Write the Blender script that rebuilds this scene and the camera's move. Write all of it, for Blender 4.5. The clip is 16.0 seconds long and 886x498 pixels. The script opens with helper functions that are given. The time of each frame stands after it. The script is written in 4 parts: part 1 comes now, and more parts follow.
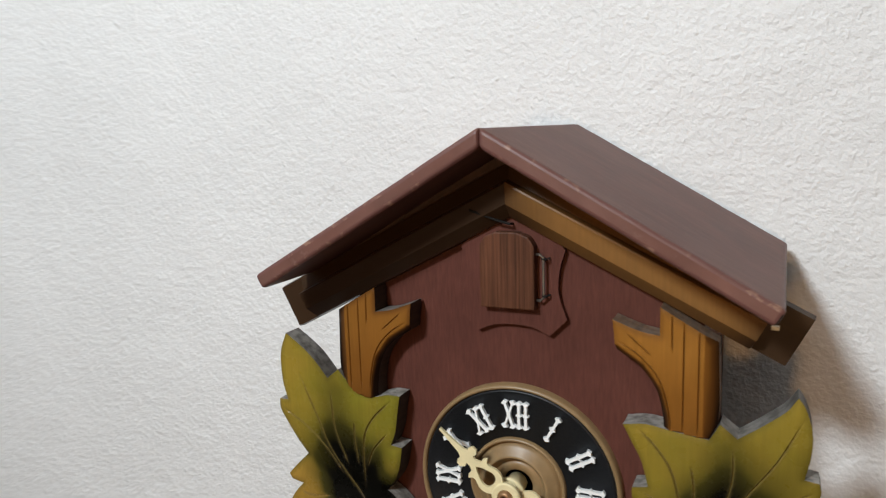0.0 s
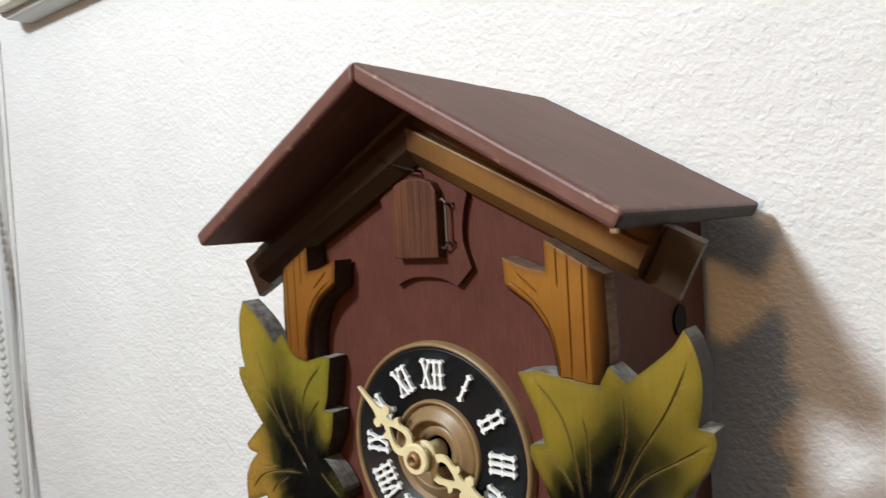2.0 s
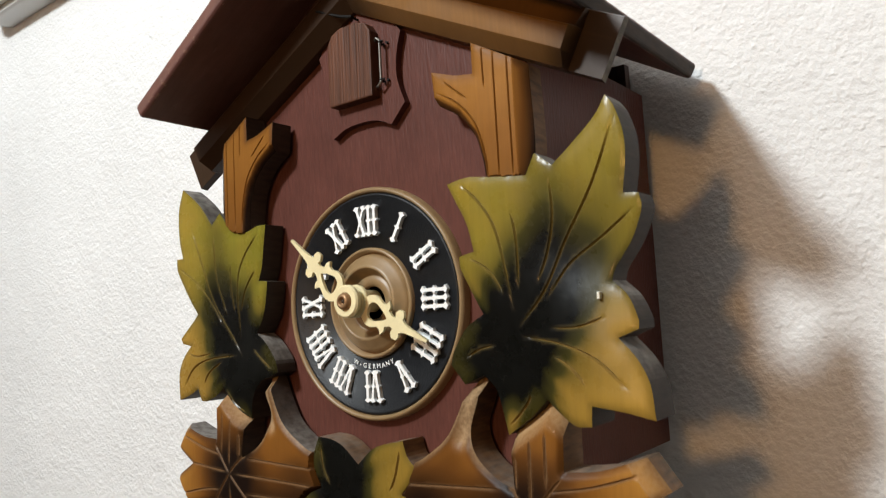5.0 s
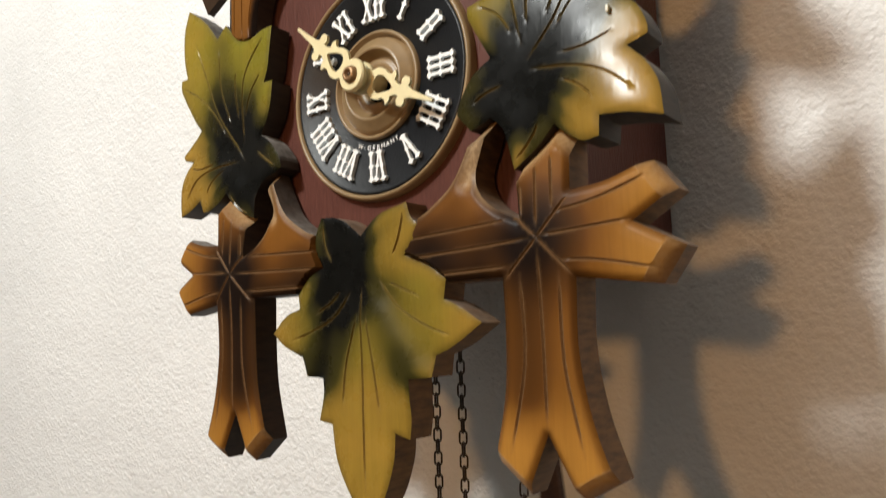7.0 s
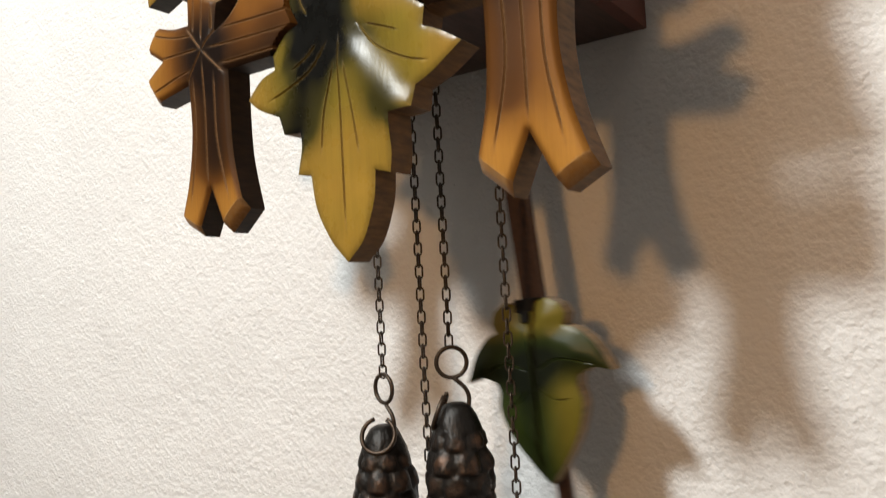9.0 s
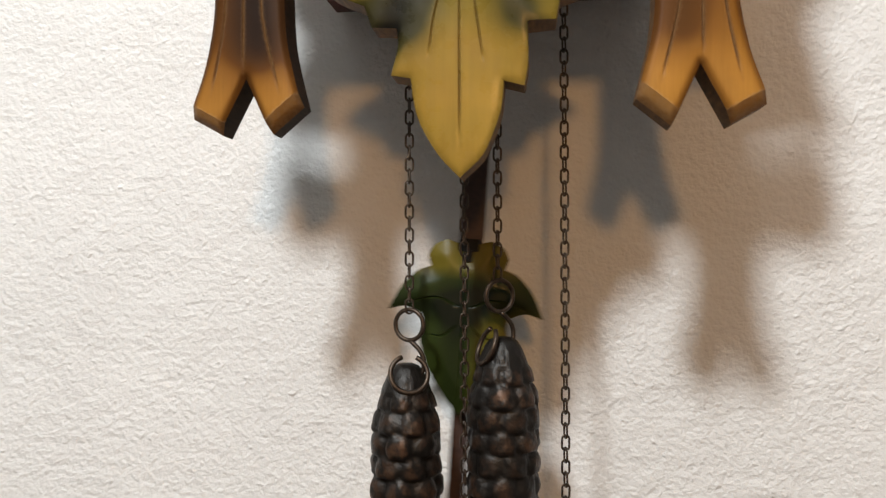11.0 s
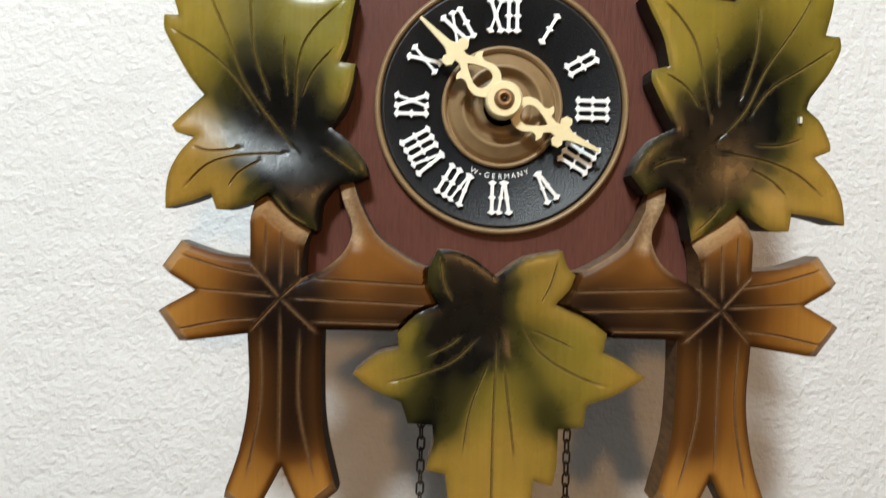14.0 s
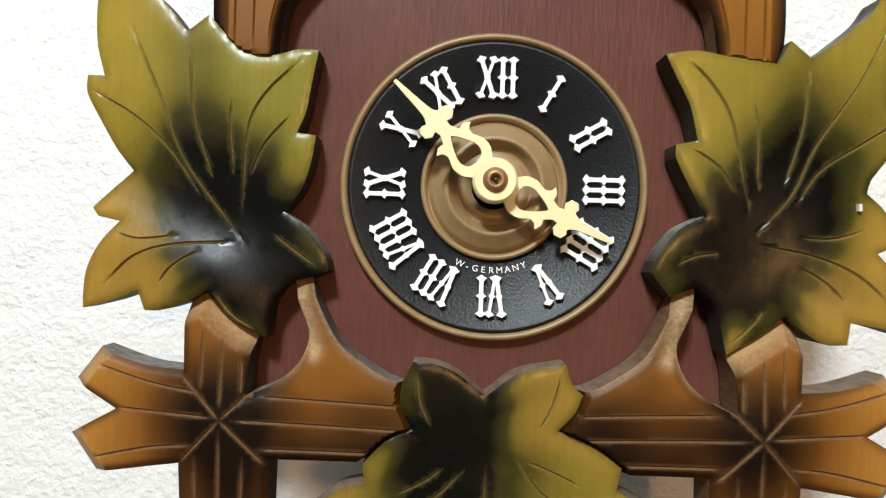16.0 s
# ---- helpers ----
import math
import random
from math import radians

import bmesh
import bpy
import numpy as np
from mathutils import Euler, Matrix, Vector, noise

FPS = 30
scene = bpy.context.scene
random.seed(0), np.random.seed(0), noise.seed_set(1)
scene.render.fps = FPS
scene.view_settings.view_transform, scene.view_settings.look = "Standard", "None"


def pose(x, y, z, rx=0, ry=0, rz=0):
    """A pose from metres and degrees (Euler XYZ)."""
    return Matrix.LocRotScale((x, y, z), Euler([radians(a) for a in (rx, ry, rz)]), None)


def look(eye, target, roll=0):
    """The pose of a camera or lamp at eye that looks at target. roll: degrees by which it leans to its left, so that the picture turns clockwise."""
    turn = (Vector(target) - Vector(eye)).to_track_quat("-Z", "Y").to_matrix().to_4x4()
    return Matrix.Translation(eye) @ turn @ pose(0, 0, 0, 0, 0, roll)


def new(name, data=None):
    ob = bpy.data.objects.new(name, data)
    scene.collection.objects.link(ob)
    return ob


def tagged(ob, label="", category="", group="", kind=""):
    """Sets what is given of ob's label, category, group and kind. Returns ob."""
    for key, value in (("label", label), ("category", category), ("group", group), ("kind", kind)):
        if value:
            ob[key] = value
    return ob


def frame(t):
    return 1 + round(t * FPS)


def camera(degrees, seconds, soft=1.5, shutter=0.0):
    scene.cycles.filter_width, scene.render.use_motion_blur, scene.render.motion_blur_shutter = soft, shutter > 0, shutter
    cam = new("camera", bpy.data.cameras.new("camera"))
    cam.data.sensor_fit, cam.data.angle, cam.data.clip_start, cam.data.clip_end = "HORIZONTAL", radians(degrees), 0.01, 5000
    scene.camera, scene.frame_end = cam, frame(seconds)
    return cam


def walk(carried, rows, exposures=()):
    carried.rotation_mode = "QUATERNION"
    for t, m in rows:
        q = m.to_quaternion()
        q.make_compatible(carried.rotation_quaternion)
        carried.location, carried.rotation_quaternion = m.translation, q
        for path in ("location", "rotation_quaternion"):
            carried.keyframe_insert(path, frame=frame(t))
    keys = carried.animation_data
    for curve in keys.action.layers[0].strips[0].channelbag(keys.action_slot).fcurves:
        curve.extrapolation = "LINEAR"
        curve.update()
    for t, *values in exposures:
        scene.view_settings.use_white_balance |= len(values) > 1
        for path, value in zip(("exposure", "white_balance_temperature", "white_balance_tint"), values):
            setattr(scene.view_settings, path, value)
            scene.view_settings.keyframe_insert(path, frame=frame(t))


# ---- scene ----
cam = camera(61.7, 16.0, 1.2, 0.5)
PATH = [
    (0, (0.08326, -0.32446, 1.83219), (-0.7505, 1.4642, 1.5071), -1.87),
    (0.5, (0.13139, -0.31585, 1.82327), (-1.0111, 1.3085, 1.5864), -1.13),
    (1, (0.15698, -0.30482, 1.81029), (-1.1777, 1.1807, 1.7020), -2.59),
    (1.5, (0.16168, -0.29430, 1.79536), (-1.1961, 1.1726, 1.7273), -3.28),
    (2, (0.15728, -0.28064, 1.78280), (-1.0793, 1.2895, 1.7073), -3.21),
    (2.5, (0.15096, -0.27779, 1.76884), (-1.0505, 1.3206, 1.7273), -2.65),
    (3, (0.14548, -0.27702, 1.75463), (-1.0088, 1.3562, 1.7410), -2.55),
    (3.5, (0.14582, -0.27730, 1.74257), (-1.0004, 1.3615, 1.7618), -2.44),
    (3.7, (0.14705, -0.27573, 1.73841), (-0.9889, 1.3702, 1.7635), -2.48),
    (5.8, (0.16924, -0.26544, 1.66950), (-1.0601, 1.2894, 1.9359), -3.46),
    (6, (0.16649, -0.26659, 1.66270), (-1.0522, 1.2984, 1.9190), -3.25),
    (6.5, (0.16393, -0.26535, 1.64389), (-1.0483, 1.3050, 1.8976), -3.10),
    (7, (0.15447, -0.26276, 1.62499), (-1.0412, 1.3238, 1.8560), -2.06),
    (7.5, (0.15003, -0.26302, 1.60951), (-1.0130, 1.3518, 1.8088), -2.47),
    (8, (0.14294, -0.26396, 1.59773), (-1.0158, 1.3564, 1.7760), -2.49),
    (8.5, (0.14325, -0.26555, 1.58388), (-0.9937, 1.3744, 1.7174), -2.26),
    (9, (0.14621, -0.26303, 1.56163), (-0.9836, 1.3835, 1.6737), -3.08),
    (9.5, (0.13952, -0.27702, 1.55145), (-0.9722, 1.3840, 1.6235), -3.18),
    (9.7, (0.13340, -0.28317, 1.54681), (-0.9231, 1.4146, 1.5840), -3.02),
    (11.8, (-0.01972, -0.31722, 1.55220), (0.0512, 1.6811, 1.5958), 1.79),
    (12, (-0.01527, -0.32635, 1.58024), (0.0733, 1.6717, 1.5685), 2.10),
    (12.5, (-0.02145, -0.34007, 1.63063), (0.0995, 1.6520, 1.4998), 0.34),
    (13, (-0.02041, -0.34414, 1.65243), (0.1029, 1.6492, 1.5455), -0.29),
    (13.5, (-0.02331, -0.32473, 1.66229), (0.0390, 1.6715, 1.5574), 0.80),
    (14, (-0.01873, -0.30948, 1.67136), (0.0068, 1.6890, 1.5989), 1.35),
    (14.5, (-0.01235, -0.29905, 1.67928), (0.0158, 1.7007, 1.6678), 1.59),
    (15, (-0.01340, -0.28849, 1.68234), (0.0052, 1.7114, 1.6732), 2.34),
    (15.5, (-0.00949, -0.28056, 1.68750), (-0.0018, 1.7194, 1.7037), 2.01),
    (16, (-0.01069, -0.27078, 1.68877), (-0.0194, 1.7292, 1.7020), 1.88),
]
walk(cam, [(t, look(eye, target, roll)) for t, eye, target, roll in PATH],
     [(0.0, -0.31, 6430, 10), (0.5, -0.28, 6450, 10), (1.0, -0.28, 6470, 10), (1.5, -0.20, 6480, 10), (2.0, -0.01, 6500, 10), (2.5, 0.10, 6520, 10), (3.0, 0.23, 6550, 10), (3.5, 0.08, 6550, 10), (6.0, 0.13, 6880, 10),
      (7.0, 0.18, 7120, 11), (8.5, 0.38, 7080, 11), (9.7, 0.40, 6850, 11), (12.0, 0.30, 6650, 10), (12.5, 0.36, 6500, 7), (13.0, 0.33, 6500, 7), (13.5, 0.15, 6500, 7), (14.5, 0.17, 6500, 7),
      (15.5, 0.17, 6500, 7), (16.0, 0.38, 6500, 6)])

# ---- light ----
world = bpy.data.worlds.new("world")
scene.world = world
world.use_nodes = True
world.node_tree.nodes["Background"].inputs[0].default_value = (0.8, 0.85, 1.0, 1)
world.node_tree.nodes["Background"].inputs[1].default_value = 0.3


def point_lamp(name, place, watts, radius, colour):
    data = bpy.data.lights.new(name, "POINT")
    data.energy, data.shadow_soft_size, data.color = watts, radius, colour
    new(name, data).location = place


point_lamp("ceiling_bulb", (-0.165, -0.81, 2.235), 33.0, 0.060, (0.885, 0.97, 1.02))
point_lamp("side_bulb", (0.12, -0.95, 1.80), 5.7, 0.032, (1.0, 0.52, 0.17))

# ---- materials ----


def material(name, colour, rough=0.5, metal=0.0, coat=0.0):
    m = bpy.data.materials.new(name)
    m.use_nodes = True
    n = m.node_tree.nodes["Principled BSDF"]
    n.inputs["Base Color"].default_value = (*colour, 1)
    n.inputs["Roughness"].default_value = rough
    n.inputs["Metallic"].default_value = metal
    n.inputs["Coat Weight"].default_value = coat
    n.inputs["Coat Roughness"].default_value = 0.25
    return m


def node(m, kind, **values):
    n = m.node_tree.nodes.new(kind)
    for key, value in values.items():
        n.inputs[key].default_value = value
    return n


def link(m, a, out, b, into):
    m.node_tree.links.new(a.outputs[out], b.inputs[into])


def shader(m):
    return m.node_tree.nodes["Principled BSDF"]


def local_noise(m, scale, stretch=(1, 1, 1), detail=4.0, rough=0.55):
    co = node(m, "ShaderNodeTexCoord")
    mp = node(m, "ShaderNodeMapping", Scale=stretch)
    nz = node(m, "ShaderNodeTexNoise", Scale=scale, Detail=detail, Roughness=rough)
    link(m, co, "Object", mp, "Vector")
    link(m, mp, "Vector", nz, "Vector")
    return nz


def remap(m, source, out, lo, hi, to_lo, to_hi):
    r = node(m, "ShaderNodeMapRange")
    for i, v in zip((1, 2, 3, 4), (lo, hi, to_lo, to_hi)):
        r.inputs[i].default_value = v
    link(m, source, out, r, 0)
    return r


def blend(m, factor, out, a, b, mode="MIX"):
    """Mix of two colours; a and b are colours or (node, socket)."""
    x = m.node_tree.nodes.new("ShaderNodeMix")
    x.data_type, x.blend_type = "RGBA", mode
    if factor is None:
        x.inputs[0].default_value = out
    else:
        link(m, factor, out, x, 0)
    for v, i in ((a, 6), (b, 7)):
        if isinstance(v[0], (int, float)):
            x.inputs[i].default_value = (*v, 1)
        else:
            m.node_tree.links.new(v[0].outputs[v[1]], x.inputs[i])
    return x


def bumped(m, source, out, strength, distance, below=None):
    b = node(m, "ShaderNodeBump", Strength=strength, Distance=distance)
    link(m, source, out, b, "Height")
    if below:
        link(m, below, 0, b, "Normal")
    link(m, b, 0, shader(m), "Normal")
    return b


def varied(m, colour, scale, stretch, low=0.75, high=1.2, grain=0.0003, strength=0.4):
    """Base colour with grain and stains, and a fine relief."""
    fine = local_noise(m, scale, stretch)
    wide = local_noise(m, 45.0)
    f = remap(m, fine, 0, 0.3, 0.7, low, high)
    w = remap(m, wide, 0, 0.3, 0.7, 0.88, 1.1)
    mul = node(m, "ShaderNodeMath")
    mul.operation = "MULTIPLY"
    link(m, f, 0, mul, 0)
    link(m, w, 0, mul, 1)
    c = blend(m, None, 1.0, colour, (mul, 0), "MULTIPLY")
    link(m, c, 2, shader(m), "Base Color")
    bumped(m, fine, 0, strength, grain)
    return m


def plaster():
    """Rough white plaster: soft trowel waves, worm-like ridges, grains and a few specks."""
    m = material("wall_plaster", (0.8, 0.79, 0.775), 0.8)
    big = local_noise(m, 30.0, (1, 1, 1), 3.0, 0.5)
    grain = local_noise(m, 400.0, (1, 1, 1), 2.5, 0.5)
    lump = local_noise(m, 120.0, (1, 1, 1.2), 3.0, 0.5)
    speck = remap(m, local_noise(m, 260.0, (1, 1, 1), 1.0, 0.5), 0, 0.62, 0.80, 0.0, 1.0)
    b = bumped(m, big, 0, 0.35, 0.006)
    b = bumped(m, lump, 0, 0.28, 0.0036, b)
    b = bumped(m, grain, 0, 0.50, 0.0022, b)
    bumped(m, speck, 0, 0.35, 0.0010, b)
    stain = remap(m, local_noise(m, 9.0), 0, 0.35, 0.7, 0.95, 1.02)
    pit = remap(m, local_noise(m, 210.0, (1, 1, 1), 1.0, 0.4), 0, 0.15, 0.20, 0.55, 1.0)
    c = blend(m, None, 1.0, (0.8, 0.795, 0.785), (stain, 0), "MULTIPLY")
    c = blend(m, None, 1.0, (c, 2), (pit, 0), "MULTIPLY")
    link(m, c, 2, shader(m), "Base Color")
    return m


WALL = plaster()
# Tones of the unseen room surfaces, set for the light they bounce.
PLAIN = material("unseen_room_paint", (0.37, 0.357, 0.343), 0.9)
FLOOR = material("unseen_floor", (0.14, 0.12, 0.10), 0.6)
MAROON = varied(material("maroon_paint", (0.12, 0.035, 0.027), 0.42), (0.099, 0.036, 0.027), 420.0, (3.0, 3.0, 0.4), 0.86, 1.12, 0.0004, 0.5)
ROOF = varied(material("roof_paint", (0.12, 0.04, 0.035), 0.5), (0.148, 0.066, 0.050), 230.0, (0.4, 1.5, 0.4), 0.86, 1.1, 0.0003, 0.35)
for paint, gloss in ((MAROON, 0.13), (ROOF, 0.2)):
    shader(paint).inputs["Specular IOR Level"].default_value = gloss
DARK = varied(material("dark_wood", (0.05, 0.022, 0.015), 0.6), (0.05, 0.022, 0.015), 500.0, (1, 0.15, 1), 0.6, 1.3)


def scuffed(m, colour):
    """Thin pale scuffs and dusty patches over the roof paint."""
    scuff = remap(m, local_noise(m, 110.0, (1, 2.5, 1), 6.0, 0.7), 0, 0.62, 0.74, 0.0, 0.35)
    dust = remap(m, local_noise(m, 28.0, (1, 1, 1), 4.0, 0.6), 0, 0.42, 0.70, 0.0, 0.22)
    base = shader(m).inputs["Base Color"].links[0].from_node
    c = blend(m, dust, 0, (base, 2), (0.20, 0.125, 0.105))
    c = blend(m, scuff, 0, (c, 2), colour)
    link(m, c, 2, shader(m), "Base Color")


scuffed(ROOF, (0.26, 0.17, 0.14))


def worn_edge():
    """Roof paint rubbed through to pale wood in patches."""
    m = material("worn_roof_edge", (0.11, 0.04, 0.03), 0.5)
    chip = remap(m, local_noise(m, 260.0, (1, 1, 1), 3.0, 0.6), 0, 0.57, 0.68, 0.0, 1.0)
    c = blend(m, chip, 0, (0.125, 0.050, 0.040), (0.24, 0.13, 0.09))
    link(m, c, 2, shader(m), "Base Color")
    return m


WORN = worn_edge()
DOOR = varied(material("door_walnut", (0.12, 0.05, 0.025), 0.5), (0.112, 0.043, 0.022), 330.0, (3.0, 1, 0.08), 0.45, 1.2, 0.0005, 0.8)


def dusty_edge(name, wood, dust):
    """Sawn edges toned by wood, some of them stained; pale dust lies on what faces up."""
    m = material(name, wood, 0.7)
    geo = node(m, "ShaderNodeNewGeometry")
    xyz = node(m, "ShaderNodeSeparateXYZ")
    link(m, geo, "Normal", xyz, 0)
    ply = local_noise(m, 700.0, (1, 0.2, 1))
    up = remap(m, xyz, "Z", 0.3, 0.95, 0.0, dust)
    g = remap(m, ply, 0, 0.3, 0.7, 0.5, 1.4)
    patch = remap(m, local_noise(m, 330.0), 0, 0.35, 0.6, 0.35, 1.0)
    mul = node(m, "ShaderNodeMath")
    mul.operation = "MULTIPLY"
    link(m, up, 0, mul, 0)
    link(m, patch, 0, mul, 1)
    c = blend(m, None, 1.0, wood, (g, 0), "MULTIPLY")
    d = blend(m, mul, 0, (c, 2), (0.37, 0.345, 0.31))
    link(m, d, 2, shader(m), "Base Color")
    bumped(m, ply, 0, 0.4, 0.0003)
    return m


# The two darkest tones: leaf edges, then left carvings and eave ends.
EDGE = dusty_edge("near_black_edge", (0.026, 0.017, 0.011), 0.88)
EDGE_DARK = dusty_edge("dark_edge", (0.03, 0.015, 0.007), 0.5)
EDGE_PALE = dusty_edge("pale_end_grain", (0.10, 0.08, 0.055), 0.3)
EDGE_TAN = dusty_edge("tan_sawn_edge", (0.20, 0.12, 0.05), 0.3)
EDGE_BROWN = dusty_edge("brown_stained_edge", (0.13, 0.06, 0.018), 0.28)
TAN = varied(material("tan_plastic", (0.25, 0.163, 0.078), 0.4), (0.25, 0.163, 0.078), 300.0, (1, 1, 1), 0.9, 1.08, 0.0001, 0.2)
BLACK = varied(material("black_plastic", (0.010, 0.011, 0.013), 0.38), (0.010, 0.011, 0.013), 1500.0, (1, 1, 1), 0.7, 1.3, 0.0003, 0.5)
shader(BLACK).inputs["Specular IOR Level"].default_value = 0.3
IVORY = varied(material("ivory_plastic", (0.74, 0.64, 0.38), 0.4), (0.74, 0.64, 0.38), 500.0, (1, 1, 1), 0.94, 1.05, 0.0001, 0.2)
WHITE = material("white_numeral", (0.82, 0.83, 0.82), 0.45)
IRON = varied(material("browned_iron", (0.05, 0.035, 0.025), 0.42, 0.7), (0.06, 0.042, 0.03), 600.0, (1, 1, 1), 0.6, 1.4)
BRASS = material("old_brass", (0.30, 0.17, 0.08), 0.45, 0.5)
STEEL = material("steel_wire", (0.35, 0.32, 0.28), 0.3, 0.9)
CREAM = material("cream_enamel", (0.66, 0.635, 0.53), 0.35)
PVC = material("white_pvc", (0.60, 0.60, 0.585), 0.4)
BEAD = material("grey_bead", (0.5, 0.5, 0.47), 0.4)
GLASS = material("black_glass", (0.006, 0.006, 0.007), 0.08)
METAL = material("brushed_rim", (0.35, 0.35, 0.36), 0.3, 1.0)
SLOT = material("slot_olive", (0.12, 0.09, 0.03), 0.6)
RUBBER = material("soot_black", (0.01, 0.009, 0.008), 0.7)
for matt in (RUBBER, DOOR, GLASS):
    shader(matt).inputs["Specular IOR Level"].default_value = 0.18


def cast_iron():
    """Sooty cast metal; its high spots carry bronze with the highlights painted in."""
    m = material("cast_bronze", (0.012, 0.010, 0.008), 0.42, 0.45)
    bronze_glint = node(m, "ShaderNodeAttribute")
    bronze_glint.attribute_name = "rim"
    spots = local_noise(m, 260.0, (1, 1, 1), 4.0, 0.6)
    f = remap(m, spots, 0, 0.42, 0.62, 0.0, 1.0)
    mul = node(m, "ShaderNodeMath")
    mul.operation = "MULTIPLY"
    link(m, bronze_glint, "Fac", mul, 0)
    link(m, f, 0, mul, 1)
    c = blend(m, mul, 0, (0.011, 0.009, 0.0075), (0.075, 0.038, 0.021))
    link(m, c, 2, shader(m), "Base Color")
    bumped(m, local_noise(m, 700.0, (1, 1, 1), 4.0, 0.6), 0, 0.5, 0.0006)
    return m


CAST = cast_iron()


def airbrushed(name, base, tip, dark, rough, mid=None):
    """Varnished carved wood: base colour, a second colour at the rims and a sprayed dark heart."""
    m = material(name, base, rough)
    shader(m).inputs["Specular IOR Level"].default_value = 0.28
    at = node(m, "ShaderNodeAttribute")
    at.attribute_name = "spray_shade"
    tp = node(m, "ShaderNodeAttribute")
    tp.attribute_name = "rim"
    grain = local_noise(m, 380.0, (2.5, 1, 0.14))
    soft = local_noise(m, 60.0)
    c1 = blend(m, tp, "Fac", base, tip)
    g = remap(m, grain, 0, 0.3, 0.7, 0.91, 1.06)
    s = remap(m, soft, 0, 0.3, 0.7, 0.88, 1.1)
    c2 = blend(m, None, 1.0, (c1, 2), (g, 0), "MULTIPLY")
    c3 = blend(m, None, 1.0, (c2, 2), (s, 0), "MULTIPLY")
    if mid:
        thin = remap(m, at, "Fac", 0.0, 0.55, 0.0, 1.0)
        thick = remap(m, at, "Fac", 0.4, 0.95, 0.0, 1.0)
        c4 = blend(m, thin, 0, (c3, 2), mid)
        c4 = blend(m, thick, 0, (c4, 2), dark)
    else:
        c4 = blend(m, at, "Fac", (c3, 2), dark)
    # Pale tone: bare wood, and glints painted into cuts and scoops.
    raw = node(m, "ShaderNodeAttribute")
    raw.attribute_name = "bare_glint"
    patch = remap(m, local_noise(m, 900.0, (1, 1, 1), 3.0, 0.6), 0, 0.36, 0.60, 0.6, 1.0)
    mul = node(m, "ShaderNodeMath")
    mul.operation = "MULTIPLY"
    link(m, raw, "Fac", mul, 0)
    link(m, patch, 0, mul, 1)
    c5 = blend(m, mul, 0, (c4, 2), (0.40, 0.27, 0.15))
    link(m, c5, 2, shader(m), "Base Color")
    wear = remap(m, local_noise(m, 130.0, (1, 1, 1), 4.0, 0.6), 0, 0.3, 0.7, rough - 0.05, rough + 0.06)
    link(m, wear, 0, shader(m), "Roughness")
    b = bumped(m, grain, 0, 0.12, 0.0002)
    bumped(m, local_noise(m, 190.0, (1, 1, 0.6), 3.0, 0.5), 0, 0.08, 0.0012, b)
    return m


LEAF = airbrushed("leaf_paint", (0.185, 0.166, 0.016), (0.36, 0.205, 0.034), (0.0018, 0.0017, 0.0010), 0.28, (0.050, 0.042, 0.007))
BRANCH = airbrushed("branch_stain", (0.245, 0.098, 0.015), (0.46, 0.215, 0.040), (0.008, 0.0032, 0.0016), 0.42, (0.125, 0.046, 0.008))
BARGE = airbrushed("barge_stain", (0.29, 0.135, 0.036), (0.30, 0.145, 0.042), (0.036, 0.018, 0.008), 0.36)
BOB = airbrushed("bob_paint", (0.024, 0.036, 0.006), (0.125, 0.098, 0.012), (0.005, 0.007, 0.003), 0.36)
for stain, gloss in ((BRANCH, 0.12), (BARGE, 0.25), (LEAF, 0.23), (BOB, 0.2)):
    shader(stain).inputs["Specular IOR Level"].default_value = gloss

# ---- mesh tools ----
Z0 = 1.706
MM = 0.001


def part(name, bm, mats, parent=None, label="", smooth=False):
    """Links a bmesh as one mesh object under a thing or a part."""
    me = bpy.data.meshes.new(name)
    bm.to_mesh(me)
    bm.free()
    for m in (mats if isinstance(mats, (list, tuple)) else [mats]):
        me.materials.append(m)
    if smooth:
        for p in me.polygons:
            p.use_smooth = True
    ob = new(name, me)
    ob.parent = parent
    if label:
        ob["label"] = label
    return ob


def thing(name, place, label, category, group=""):
    ob = new(name)
    ob.location = place
    ob.empty_display_size = 0.02
    return tagged(ob, label, category, group)


def box(bm, lo, hi, bevel=0.0, mat=0):
    """An axis-aligned box, with its edges rounded."""
    r = bmesh.ops.create_cube(bm, size=1.0)
    vs = r["verts"]
    for v in vs:
        v.co = Vector([(a + b) / 2 + c * (b - a) for a, b, c in zip(lo, hi, v.co)])
    fs = {f for v in vs for f in v.link_faces}
    for f in fs:
        f.material_index = mat
    if bevel:
        es = {e for v in vs for e in v.link_edges}
        bmesh.ops.bevel(bm, geom=list(es), offset=bevel, segments=2, profile=0.6, affect="EDGES")
    return bm


def lathe(profile, steps=48, axis="y"):
    """A turned body. profile: (radius, along) rows; closed at radius 0."""
    bm = bmesh.new()
    rings = []
    for r, a in profile:
        ring = []
        for i in range(steps if r > 1e-7 else 1):
            w = 2 * math.pi * i / steps
            c, s = r * math.cos(w), r * math.sin(w)
            ring.append(bm.verts.new((c, a, s) if axis == "y" else (c, s, a)))
        rings.append(ring)
    for a, b in zip(rings, rings[1:]):
        for i in range(steps):
            j = (i + 1) % steps
            q = [a[i % len(a)], a[j % len(a)], b[j % len(b)], b[i % len(b)]]
            q = [v for k, v in enumerate(q) if v not in q[:k]]
            if len(q) > 2:
                bm.faces.new(q)
    bmesh.ops.recalc_face_normals(bm, faces=bm.faces)
    return bm


